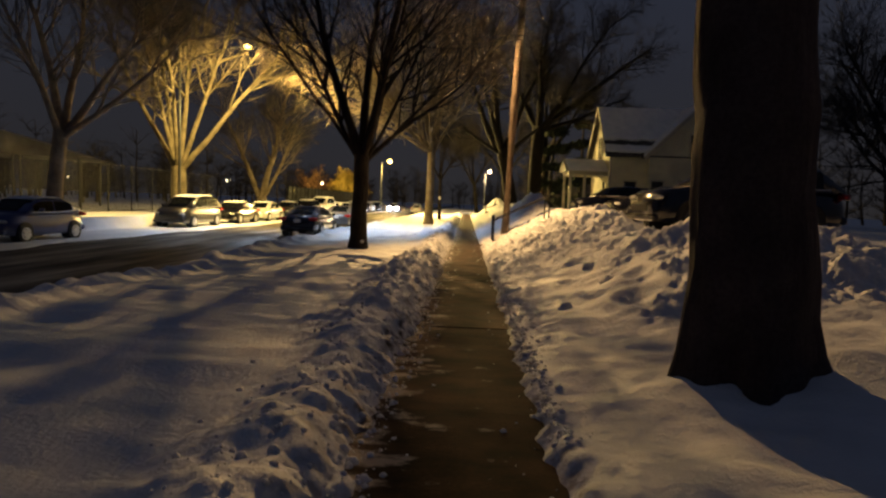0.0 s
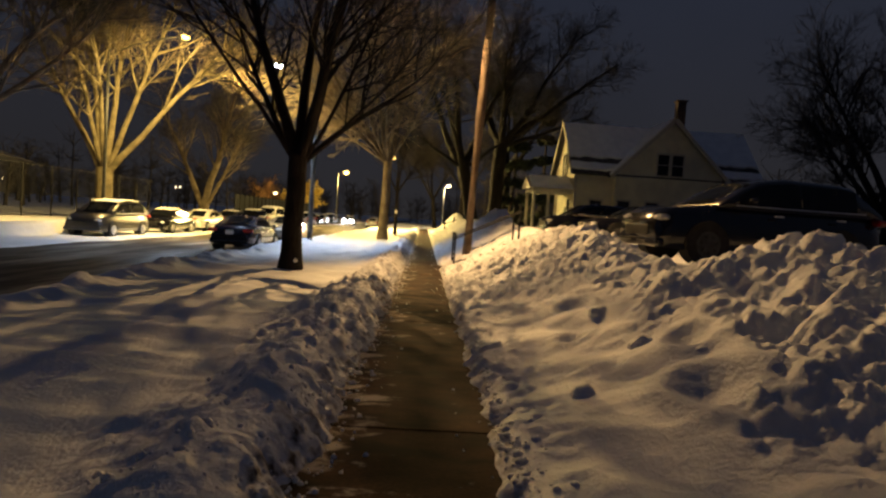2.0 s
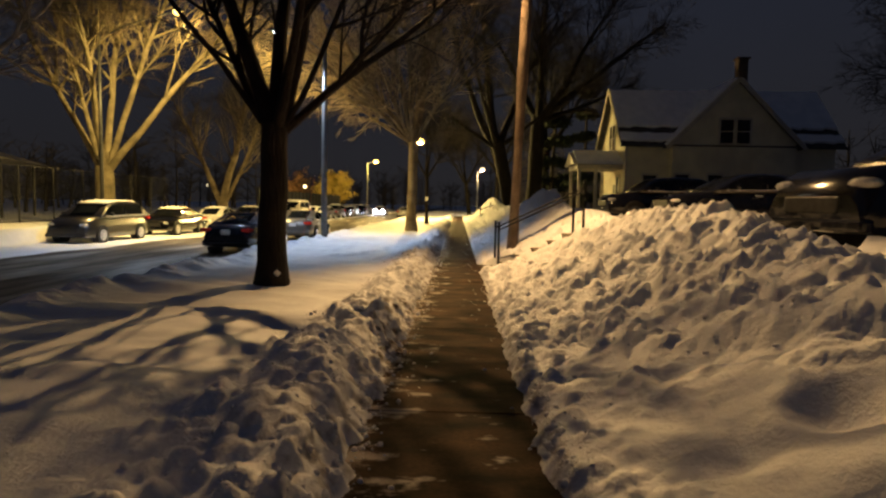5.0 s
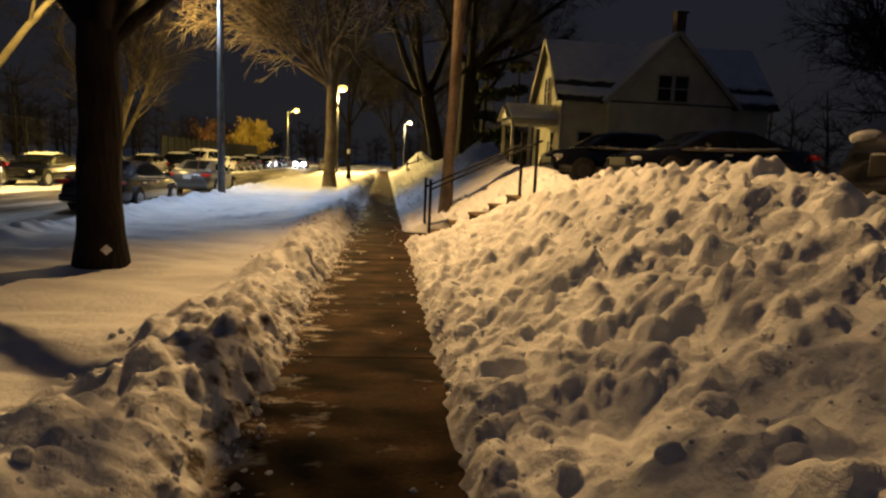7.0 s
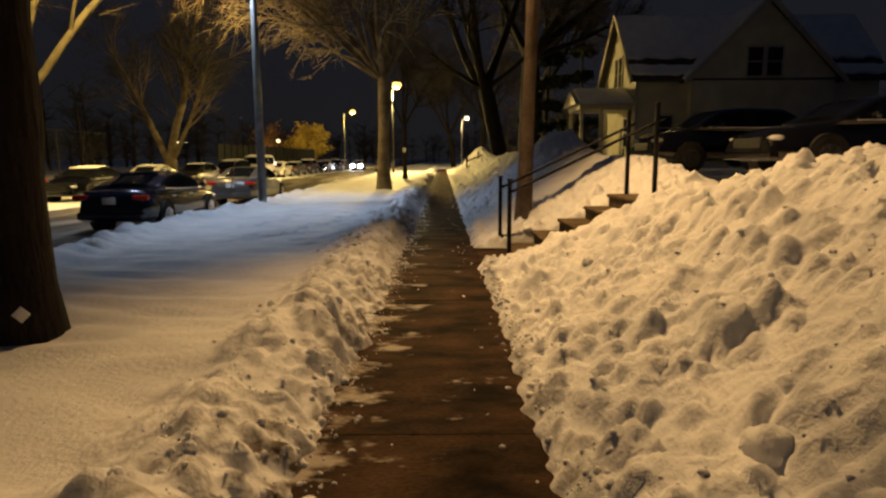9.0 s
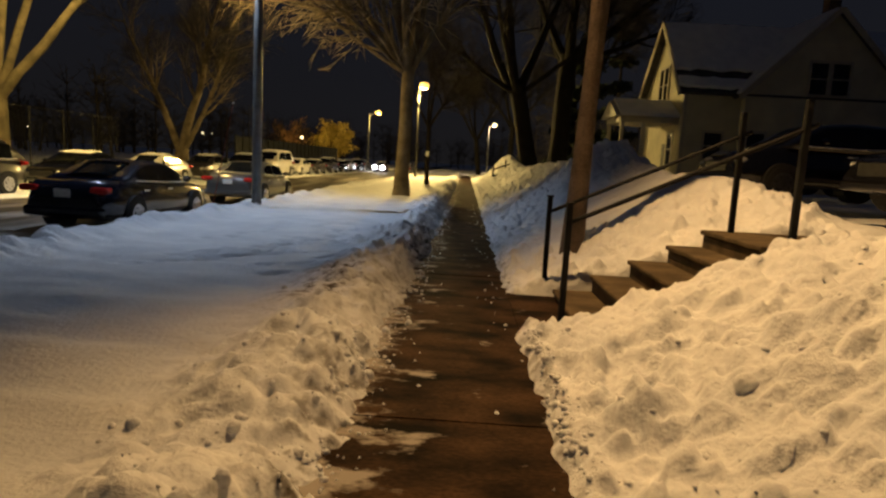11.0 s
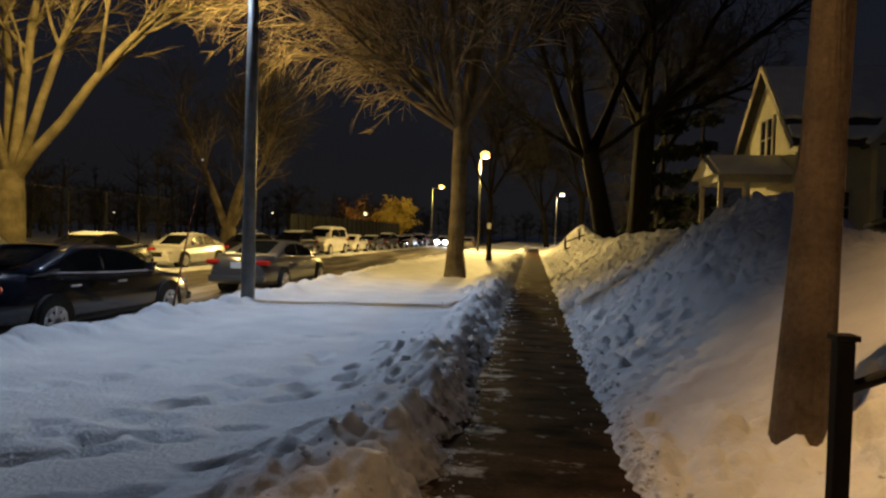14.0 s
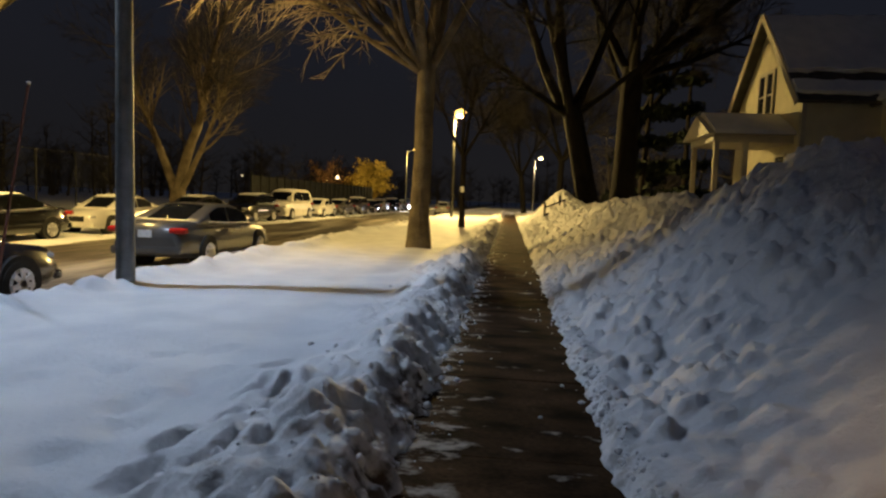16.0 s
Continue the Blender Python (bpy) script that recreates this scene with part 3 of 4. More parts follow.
# ---- steps and handrails ----
def build_steps():
    st = thing("steps", pose(0, 0, 0), "worn brown concrete steps cleared of snow", "steps")
    rise, fronts = 0.19, (1.1, 1.5, 1.9, 2.3, 2.66)
    for i, x in enumerate(fronts):
        deep = 1.9 if i == 4 else 0.5
        z = 0.10 + rise * i
        part("step", box((deep, 1.36, 0.19), (x + deep / 2, 22.4, z - 0.095 - 0.012), 0.012), STONE, st)
        part("tread", box((deep + 0.03, 1.4, 0.05), (x + deep / 2 - 0.015, 22.4, z - 0.025), 0.014), STONE, st)
    return st


def build_rail(y, lean):
    h = thing("handrail", pose(0, 0, 0), "black iron handrail with two posts beside steps", "handrail", "handrails of the steps")
    x0, x1 = 0.99, 2.9
    part("post", box((0.055, 0.055, 1.2), (x0, y, 0.52), 0.006), BLACK_IRON, h)
    part("post", box((0.055, 0.055, 1.36), (x1, y - lean, 1.45), 0.006), BLACK_IRON, h)
    part("rail", rod((x0, y, 0.95), (x1 + 0.1, y - lean, 1.93), 0.021, None, 10), BLACK_IRON, h)
    part("rail_cap", box((0.075, 0.075, 0.02), (x0, y, 1.13), 0.004), BLACK_IRON, h)
    return h


build_steps()
build_rail(23.26, 0.3)
build_rail(21.92, 0.2)


# ---- poles and lamps ----
def tube(points, radii, sides=8, bm=None):
    """A bent tapered tube along points."""
    bm = bm or bmesh.new()
    rows = []
    for i, p in enumerate(points):
        a, b = Vector(points[max(0, i - 1)]), Vector(points[min(len(points) - 1, i + 1)])
        q = (b - a).to_track_quat("Z", "Y")
        rows.append([bm.verts.new(Vector(p) + q @ Vector((radii[i] * math.cos(k * math.tau / sides), radii[i] * math.sin(k * math.tau / sides), 0))) for k in range(sides)])
    for r0, r1 in zip(rows, rows[1:]):
        for k in range(sides):
            bm.faces.new((r0[k], r0[(k + 1) % sides], r1[(k + 1) % sides], r1[k]))
    bm.faces.new(rows[0][::-1])
    bm.faces.new(rows[-1])
    return bm


def street_lamp(base, head, mat, bulb, label, radius=0.1, glow_r=0.15):
    bx, by, bz = base
    hx, hy, hz = head
    s = thing("street_lamp", pose(bx, by, bz), label, "street lamp")
    top = hz - bz - 0.25
    part("pole", tube([(0, 0, -0.4), (0, 0, 0.3), (0, 0, top * 0.5), (0, 0, top)], [radius, radius, radius * 0.85, radius * 0.62], 14), mat, s, smooth=True)
    dx, dy = hx - bx, hy - by
    part("arm", tube([(0, 0, top - 0.55), (dx * 0.35, dy * 0.35, top - 0.05), (dx * 0.7, dy * 0.7, top + 0.16), (dx * 0.92, dy * 0.92, top + 0.22)], [0.035] * 4, 8), mat, s, smooth=True)
    turn = Matrix.Rotation(math.atan2(dy, dx), 4, "Z")
    bm = box((0.62, 0.26, 0.10), (dx, dy, top + 0.26), 0.04, None, turn)
    part("lamp_head", bm, DARK_METAL, s)
    # glowing ball larger than a real lens: its size stands in for bloom
    part("lens", ball(glow_r, (dx, dy, top + 0.17), (1.1, 1.0, 0.75), 2), bulb, s, "glowing lamp lens, oversized to include its glare", True)
    return s


street_lamp((-5.28, 31.8, -0.05), LED_AT, GALV, GLOW_LED, "grey steel street lamp with a cold white light", 0.125)
street_lamp((-18.9, 39.8, 0.0), LAMP_B, DARK_METAL, GLOW_SODIUM, "tall wooden street lamp pole with an orange light", 0.11, 0.2)
street_lamp((-4.5, 71.3, 0.0), LAMP_2, DARK_METAL, GLOW_SODIUM, "steel street lamp with an orange light on a curved arm", 0.11, 0.4)
street_lamp((-18.6, 132.5, 0.0), LAMP_1, GALV, GLOW_SODIUM, "steel street lamp with an orange light on a curved arm", 0.14, 0.5)
street_lamp((2.9, 103.7, 0.0), LAMP_W, GALV, GLOW_WHITE, "slim lamp post with a small white light", 0.09, 0.3)

pole = thing("utility_pole", pose(1.58, 25.0, 0.1, 0, 1.9, 0), "brown weathered wooden utility pole standing in snow", "utility pole")
part("shaft", tube([(0, 0, -0.5), (0, 0, 0.05), (0.0, 0, 5), (0.02, 0, 11)], [0.185, 0.175, 0.155, 0.125], 20), POLE_WOOD, pole, smooth=True)
part("bracket", tube([(0.05, 0.0, 9.1), (-0.7, -0.5, 9.45), (-1.4, -0.9, 9.62), (-2.0, -1.2, 9.7)], [0.035] * 4, 8), DARK_METAL, pole)
part("flood_head", box((0.62, 0.4, 0.1), (-2.28, -1.3, 9.68), 0.03), DARK_METAL, pole)
# added plates, out of view, that block the flood light from the pole top
part("light_baffle", box((0.02, 0.5, 0.62), (-2.02, -1.26, 9.42), 0.004, box((0.5, 0.02, 0.62), (-2.24, -1.02, 9.42), 0.004)), DARK_METAL, pole, "added unseen baffle that keeps lamplight off the pole")
part("crossarm", box((2.2, 0.1, 0.12), (0, -0.18, 10.2), 0.01), POLE_WOOD, pole)


def far_lamp(x, y, z):
    s = thing("park_lamp", pose(x, y, 0), "small distant lamp on a post", "lamp post", "distant lamps")
    part("post", rod((0, 0, -0.3), (0, 0, z), 0.08, 0.06, 8), DARK_METAL, s)
    part("globe", ball(0.32, (0, 0, z + 0.2)), GLOW_WHITE, s, "glowing globe", True)


for p in ((-76.5, 193.5, 6.1), (-45.3, 172, 5.3), (-103, 264, 8.0), (-132, 199, 5.4), (-33, 139, 4.8)):
    far_lamp(*p)


# ---- trees ----
class Wood:
    """Collects bent tapered branches into one mesh."""

    def __init__(self):
        self.v, self.f = [], []

    def limb(self, pts, radii, sides):
        base = len(self.v)
        n = len(pts)
        for i, p in enumerate(pts):
            d = (pts[min(n - 1, i + 1)] - pts[max(0, i - 1)]).normalized()
            u = d.orthogonal().normalized()
            w = d.cross(u)
            for k in range(sides):
                a = math.tau * k / sides
                self.v.append(p + (u * math.cos(a) + w * math.sin(a)) * radii[i])
        for i in range(n - 1):
            for k in range(sides):
                a, b = base + i * sides + k, base + i * sides + (k + 1) % sides
                self.f.append((a, b, b + sides, a + sides))


def branch_path(r, start, way, length, n, wander, lift):
    pts, d, p = [start.copy()], way.normalized(), start.copy()
    for i in range(n):
        d = (d + Vector((r.uniform(-1, 1), r.uniform(-1, 1), r.uniform(-1, 1))) * wander + Vector((0, 0, lift))).normalized()
        p = p + d * (length / n)
        pts.append(p.copy())
    return pts


def sprout(r, wood, fine, pts, radius, level, spec):
    """Side branches along a limb, and theirs in turn."""
    if level >= spec["levels"]:
        return
    count = spec["count"][level]
    length0 = spec["length"][level]
    for i in range(count):
        t = r.uniform(spec.get("bare", 0.25), 1.0)
        j = min(len(pts) - 2, int(t * (len(pts) - 1)))
        u = t * (len(pts) - 1) - j
        at = pts[j].lerp(pts[j + 1], u)
        along = (pts[j + 1] - pts[j]).normalized()
        side = along.orthogonal().normalized()
        side.rotate(Matrix.Rotation(r.uniform(0, math.tau), 3, along))
        spreadk = r.uniform(*spec["spread"])
        way = along * math.cos(spreadk) + side * math.sin(spreadk)
        length = length0 * r.uniform(0.6, 1.25) * (1.15 - 0.5 * t)
        rad = min(radius * (1 - 0.75 * t) * 0.7, length * 0.016 + 0.004)
        rad = max(rad, spec.get("thin", 0.004))
        n = 5 if level == 0 else 4 if level == 1 else 3
        sub = branch_path(r, at, way, length, n, spec["wander"], spec["lift"][level])
        target = wood if rad > 0.022 else fine
        target.limb(sub, [rad * (1 - 0.8 * k / n) for k in range(n + 1)], 6 if level == 0 else 4 if level == 1 else 3)
        sprout(r, wood, fine, sub, rad, level + 1, spec)


def tree(place, seed, trunk_h, trunk_r, limbs, spec, bark_mat, twig_mat, label, lean=(0, 0), flare=1.5, sides=14, lobes=0):
    """limbs: (azimuth degrees, tilt from upright degrees, length, radius) of each main limb."""
    r = random.Random(seed)
    t = thing("tree", pose(*place), label, "tree")
    wood, fine = Wood(), Wood()
    n = 22 if lobes else 8
    pts, radii = [], []
    for i in range(n + 1):
        k = i / n
        pts.append(Vector((lean[0] * k + r.uniform(-1, 1) * 0.02, lean[1] * k + r.uniform(-1, 1) * 0.02, -0.4 + (trunk_h + 0.4) * k)))
        radii.append(trunk_r * (1 + (flare - 1) * math.exp(-max(0, k - 0.07) * 12)) * (1 - 0.12 * k))
    wood.limb(pts, radii, sides)
    if lobes:
        # root flare: ridges that die out upwards
        for i, v in enumerate(wood.v):
            k, a = i // sides, math.tau * (i % sides) / sides
            low = math.exp(-max(0.0, v.z - 0.1) * 2.4)
            grow = 1 + 0.2 * low * (math.sin(lobes * a + 1.3) + 0.6 * math.sin((lobes + 4) * a)) + 0.012 * math.sin(11 * a + 2 * v.z) + 0.008 * math.sin(17 * a - 3 * v.z)
            wood.v[i] = Vector((v.x * grow, v.y * grow, v.z))
    top = pts[-1]
    for az, tilt, length, rad in limbs:
        a, b = radians(az), radians(tilt)
        way = Vector((math.sin(a) * math.sin(b), math.cos(a) * math.sin(b), math.cos(b)))
        start = top - Vector((0, 0, trunk_r * 0.8)) + Vector((way.x, way.y, 0)) * trunk_r * 0.35
        limb = branch_path(r, start, way, length, 9, spec["wander"] * 0.6, spec.get("limb_lift", 0.03))
        wood.limb(limb, [rad * (1 - 0.82 * k / 9) for k in range(10)], 8)
        sprout(r, wood, fine, limb, rad, 0, spec)
    mesh_object("trunk", wood.v, wood.f, bark_mat, t, True)
    mesh_object("crown", fine.v, fine.f, twig_mat, t, True, "fine bare twigs")
    return t


VASE = dict(levels=3, count=(13, 8, 6), length=(3.2, 1.5, 0.75), spread=(0.35, 0.95), wander=0.16, lift=(0.05, 0.03, 0.0), bare=0.22, thin=0.006)
WIDE = dict(levels=3, count=(18, 11, 7), length=(4.2, 2.0, 0.95), spread=(0.3, 1.0), wander=0.17, lift=(0.05, 0.02, 0.0), bare=0.3, thin=0.012)
DROOP = dict(levels=3, count=(12, 8, 5), length=(4.0, 2.2, 1.0), spread=(0.3, 0.85), wander=0.13, lift=(0.0, -0.07, -0.04), bare=0.14, thin=0.007)

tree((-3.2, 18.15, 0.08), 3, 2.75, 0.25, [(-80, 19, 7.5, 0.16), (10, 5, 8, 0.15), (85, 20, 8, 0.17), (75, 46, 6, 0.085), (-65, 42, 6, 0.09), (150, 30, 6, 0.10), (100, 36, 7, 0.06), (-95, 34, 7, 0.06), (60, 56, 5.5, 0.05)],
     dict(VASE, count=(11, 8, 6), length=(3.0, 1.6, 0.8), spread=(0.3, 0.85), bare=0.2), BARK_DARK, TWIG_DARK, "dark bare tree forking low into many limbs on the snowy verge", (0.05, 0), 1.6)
tree((-20.0, 42.0, 0.0), 8, 3.4, 0.55, [(-80, 30, 13, 0.21), (-45, 18, 14, 0.2), (10, 8, 14, 0.23), (60, 16, 14, 0.2), (92, 42, 14, 0.22), (150, 26, 12, 0.18), (-110, 20, 12, 0.17)],
     dict(WIDE, count=(18, 12, 7), length=(4.6, 2.2, 1.0), bare=0.28), BARK_PALE, TWIG_GREY, "big bare tree lit orange, splitting into a fan of limbs", (0, 0), 1.4)
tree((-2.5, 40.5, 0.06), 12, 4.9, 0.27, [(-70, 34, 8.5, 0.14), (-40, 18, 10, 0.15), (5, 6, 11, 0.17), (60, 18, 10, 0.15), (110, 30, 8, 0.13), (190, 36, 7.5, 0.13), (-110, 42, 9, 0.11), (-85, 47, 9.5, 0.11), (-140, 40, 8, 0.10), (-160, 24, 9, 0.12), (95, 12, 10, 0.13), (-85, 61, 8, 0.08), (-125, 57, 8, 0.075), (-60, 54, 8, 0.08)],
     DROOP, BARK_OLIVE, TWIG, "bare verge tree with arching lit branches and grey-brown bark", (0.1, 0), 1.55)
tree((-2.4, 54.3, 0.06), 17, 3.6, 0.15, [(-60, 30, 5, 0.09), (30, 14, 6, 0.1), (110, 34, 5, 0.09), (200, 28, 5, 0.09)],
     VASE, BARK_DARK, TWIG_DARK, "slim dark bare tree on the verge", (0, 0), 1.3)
tree((-19.8, 58.8, 0.0), 21, 1.6, 0.5, [(-70, 38, 10, 0.28), (55, 12, 13, 0.34), (100, 30, 9, 0.2), (10, 20, 10, 0.2)],
     WIDE, BARK_OLIVE, TWIG_DARK, "bare tree splitting near the ground into leaning limbs", (0, 0), 1.3)
tree((-19.4, 28.0, 0.0), 25, 4.2, 0.36, [(-60, 14, 8, 0.22), (60, 40, 8, 0.2), (95, 55, 8, 0.16), (10, 18, 9, 0.2), (180, 30, 7, 0.17)],
     VASE, BARK_GREY, TWIG_DARK, "bare tree with a leaning trunk behind parked cars", (0.5, 0), 1.3)
tree((2.2, 4.64, 0.0), 31, 6.0, 0.425, [(-60, 38, 9, 0.3), (-100, 48, 9, 0.28), (20, 30, 9, 0.3), (90, 35, 8, 0.25), (180, 30, 8, 0.25), (-20, 52, 8, 0.22)],
     VASE, BARK_SOOT, TWIG_DARK, "massive dark tree trunk with flaring roots in snow", (-0.3, 0), 1.3, 72, 5)
YARD_LIMBS = (
    [(-80, 34, 11, 0.34), (-30, 14, 13, 0.4), (60, 22, 12, 0.34), (100, 60, 9, 0.2), (200, 40, 10, 0.26), (-110, 62, 8, 0.2)],
    [(90, 48, 13, 0.36), (70, 66, 11, 0.26), (20, 10, 12, 0.4), (-60, 30, 11, 0.32), (130, 36, 12, 0.3), (190, 50, 10, 0.26)],
    [(85, 38, 10, 0.28), (-60, 24, 10, 0.3), (10, 15, 10, 0.28), (170, 50, 9, 0.2)],
    [(-75, 32, 8, 0.2), (-20, 20, 9, 0.24), (50, 28, 9, 0.24), (110, 40, 8, 0.2)],
    [(-75, 32, 7, 0.16), (-20, 20, 8, 0.18), (50, 28, 8, 0.18), (200, 30, 7, 0.15)])
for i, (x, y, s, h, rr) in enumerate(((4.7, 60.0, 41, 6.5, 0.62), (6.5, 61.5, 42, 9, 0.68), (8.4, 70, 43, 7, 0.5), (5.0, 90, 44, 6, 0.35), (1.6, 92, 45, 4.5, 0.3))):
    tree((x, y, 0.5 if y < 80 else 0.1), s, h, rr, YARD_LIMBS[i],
         WIDE, BARK_UNLIT, TWIG_UNLIT, "tall dark bare tree in the yard beyond the snowbanks", ((-1.5, 0.3, 0.3, 0.2, -0.6)[i], 0), 1.3, 12)

# ---- cars ----
def ring(half_w, z0, z1, inset, y, n=6):
    """A rounded body section across the car at y: width, sill, top, and how far the top leans in."""
    pts = []
    for side in (1, -1):
        col = []
        for k in range(n + 1):
            t = k / n
            bulge = math.sin(math.pi * min(1, t * 1.15)) * 0.045
            col.append((side * (half_w - 0.05 + bulge - inset * t ** 2.2), y, z0 + (z1 - z0) * t))
        pts += col if side == 1 else col[::-1]
    return pts


SEDAN = dict(length=4.85, width=1.84, wheel=0.33, base=2.82, front=0.96, belt=0.92, roof=1.45,
             hood=[(0, 0.62), (0.06, 0.72), (0.35, 0.82), (1.15, 0.93)], tail=[(3.95, 1.02), (4.55, 1.03), (4.78, 0.96), (4.85, 0.7)],
             cabin=[(1.15, 0.95), (1.95, 1.38), (2.5, 1.45), (3.1, 1.42), (4.1, 1.04)])
HATCH = dict(length=4.15, width=1.75, wheel=0.31, base=2.55, front=0.85, belt=0.95, roof=1.5,
             hood=[(0, 0.62), (0.08, 0.76), (0.35, 0.9), (0.95, 1.0)], tail=[(3.7, 1.05), (4.0, 1.05), (4.1, 0.95), (4.15, 0.65)],
             cabin=[(0.95, 1.0), (1.65, 1.44), (2.3, 1.5), (3.2, 1.46), (3.95, 1.05)])
MINIVAN = dict(length=5.0, width=1.95, wheel=0.34, base=3.0, front=0.98, belt=1.08, roof=1.75,
               hood=[(0, 0.65), (0.08, 0.82), (0.4, 0.98), (1.0, 1.1)], tail=[(4.6, 1.12), (4.85, 1.12), (4.96, 1.0), (5.0, 0.65)],
               cabin=[(1.0, 1.1), (1.9, 1.66), (2.6, 1.75), (4.3, 1.73), (4.88, 1.15)])
SUV = dict(length=4.7, width=1.88, wheel=0.36, base=2.75, front=0.92, belt=1.06, roof=1.7,
           hood=[(0, 0.68), (0.08, 0.86), (0.35, 1.0), (1.15, 1.1)], tail=[(4.3, 1.1), (4.55, 1.1), (4.66, 1.0), (4.7, 0.68)],
           cabin=[(1.15, 1.1), (1.95, 1.6), (2.6, 1.7), (4.0, 1.66), (4.6, 1.12)])
VAN = dict(length=5.5, width=2.0, wheel=0.37, base=3.5, front=0.9, belt=1.2, roof=2.05,
           hood=[(0, 0.7), (0.08, 0.95), (0.4, 1.1), (0.95, 1.25)], tail=[(5.2, 1.25), (5.4, 1.25), (5.48, 1.1), (5.5, 0.7)],
           cabin=[(0.95, 1.25), (1.65, 1.92), (2.3, 2.05), (5.1, 2.03), (5.42, 1.3)])


def interp(table, y):
    return float(np.interp(y, [a for a, _ in table], [b for _, b in table]))


def wheel_thing(parent, x, y, r, side, rim):
    w = part("wheel", rod((x - 0.105, y, r), (x + 0.105, y, r), r, None, 24), RUBBER, parent, "black tyre")
    out = x + side * 0.108
    bm = rod((x, y, r), (out, y, r), r * 0.72, r * 0.68, 20)
    for k in range(7):
        a = math.tau * k / 7
        box((0.03, 0.075, r * 0.62), (out + side * 0.012, y + math.sin(a) * r * 0.31, r + math.cos(a) * r * 0.31), 0, bm, Matrix.Rotation(-a, 4, "X"))
    part("rim", bm, rim, w, "spoked alloy rim")
    part("brake_disc", rod((out - side * 0.02, y, r), (out + side * 0.006, y, r), r * 0.5, None, 16), DARK_METAL, w)


def car(m, spec, mat, label, lights_on=False, snowy=True, group="", rim=None):
    """Nose at local y = 0, pointing to -y; tail at y = length."""
    c = thing("car", m, label, "car", group)
    L, W = spec["length"], spec["width"] / 2
    top = spec["hood"] + [(2.5, spec["belt"] + 0.03)] + spec["tail"]
    ys = [0, 0.05, 0.15, 0.35, 0.7, 1.1, 1.6, 2.2, 2.8, 3.4, L - 0.7, L - 0.35, L - 0.15, L - 0.04, L]
    rings = []
    for y in ys:
        end = min(y, L - y)
        pinch = 0.14 * math.exp(-end * 4.5) + 0.05 * math.exp(-end * 1.2)
        low = 0.24 + 0.1 * math.exp(-end * 6)
        rings.append(ring(W - pinch, low, interp(top, y), 0.10, y))
    bm = loft(rings)
    body = part("body", bm, mat, c, smooth=True)
    body.data.polygons.foreach_set("use_smooth", [len(p.vertices) == 4 for p in body.data.polygons])
    # cabin: pillars and roof painted, glass set in
    cab = spec["cabin"]
    y0, y1 = cab[0][0], cab[-1][0]
    rows = []
    for y in np.linspace(y0, y1, 13):
        z = interp(cab, y)
        base = interp(top, y) - 0.05
        k = (z - base) / (spec["roof"] - base)
        wi = W - 0.10 - 0.17 * max(0, k)
        rows.append([(W - 0.09, y, base), (wi + 0.03, y, base + (z - base) * 0.86), (wi - 0.06, y, base + (z - base) * 0.97), (wi * 0.5, y, z), (-wi * 0.5, y, z), (-wi + 0.06, y, base + (z - base) * 0.97), (-wi - 0.03, y, base + (z - base) * 0.86), (-W + 0.09, y, base)])
    part("cabin", loft(rows), mat, c, smooth=True)

    def side_glass(ya, yb, side, name):
        g = bmesh.new()
        lower, upper = [], []
        for y in np.linspace(ya, yb, 6):
            z, base = interp(cab, y), interp(top, y) - 0.05
            k = (z - base) / (spec["roof"] - base)
            wi = W - 0.10 - 0.17 * max(0, k)
            xa, za = W - 0.09, base
            xb, zb = wi + 0.03, base + (z - base) * 0.86
            for frac, row in ((0.16, lower), (0.97, upper)):
                row.append(g.verts.new((side * (xa + (xb - xa) * frac + 0.012), y, za + (zb - za) * frac)))
        for i in range(5):
            g.faces.new((lower[i], lower[i + 1], upper[i + 1], upper[i]))
        bmesh.ops.solidify(g, geom=g.faces[:], thickness=0.008)
        part(name, g, GLASS, c, "dark side window")

    cut = [y0 + 0.42, y0 + (y1 - y0) * 0.5, y1 - 0.55]
    for side in (1, -1):
        side_glass(cut[0], cut[1] - 0.03, side, "side_window")
        side_glass(cut[1] + 0.03, cut[2], side, "side_window")
        part("window_trim", tube([(side * (W - 0.075), y, interp(top, y) + 0.02) for y in np.linspace(cut[0] - 0.1, cut[2] + 0.15, 6)], [0.012] * 6, 6), ALLOY, c, "bright window trim")
        part("mirror", ball(0.1, (side * (W + 0.07), y0 + 0.55, interp(top, y0 + 0.5) + 0.1), (1.1, 0.7, 0.75), 2), mat, c, smooth=True)
        for yh in (cut[0] + 0.75, cut[1] + 0.75):
            part("door_handle", box((0.025, 0.2, 0.03), (side * (W - 0.012), yh, spec["belt"] - 0.1), 0.008), ALLOY if not snowy else mat, c)
        for yw in (spec["front"], spec["front"] + spec["base"]):
            bm = rod((side * (W - 0.32), yw, spec["wheel"] + 0.02), (side * (W - 0.008), yw, spec["wheel"] + 0.02), spec["wheel"] * 1.16, None, 24)
            part("wheel_arch", bm, RUBBER, c, "dark wheel arch")
            wheel_thing(c, side * (W - 0.1), yw, spec["wheel"], side, rim or ALLOY)
        zt = interp(top, 0.2)
        # a lit headlight is a swollen glowing ball that imitates its glare
        part("headlight", ball(0.34 if lights_on else 0.2, (side * (W - 0.34), 0.0 if lights_on else 0.17, zt - 0.11), (0.95, 0.75, 0.8 if lights_on else 0.36), 2), GLOW_HEAD if lights_on else CLEAR, c, "lit headlight" if lights_on else "clear headlight", True)
        part("tail_light", box((0.38, 0.2, 0.13), (side * (W - 0.22), L - 0.115, interp(top, L - 0.15) - 0.13), 0.05), TAIL, c, "red tail light")

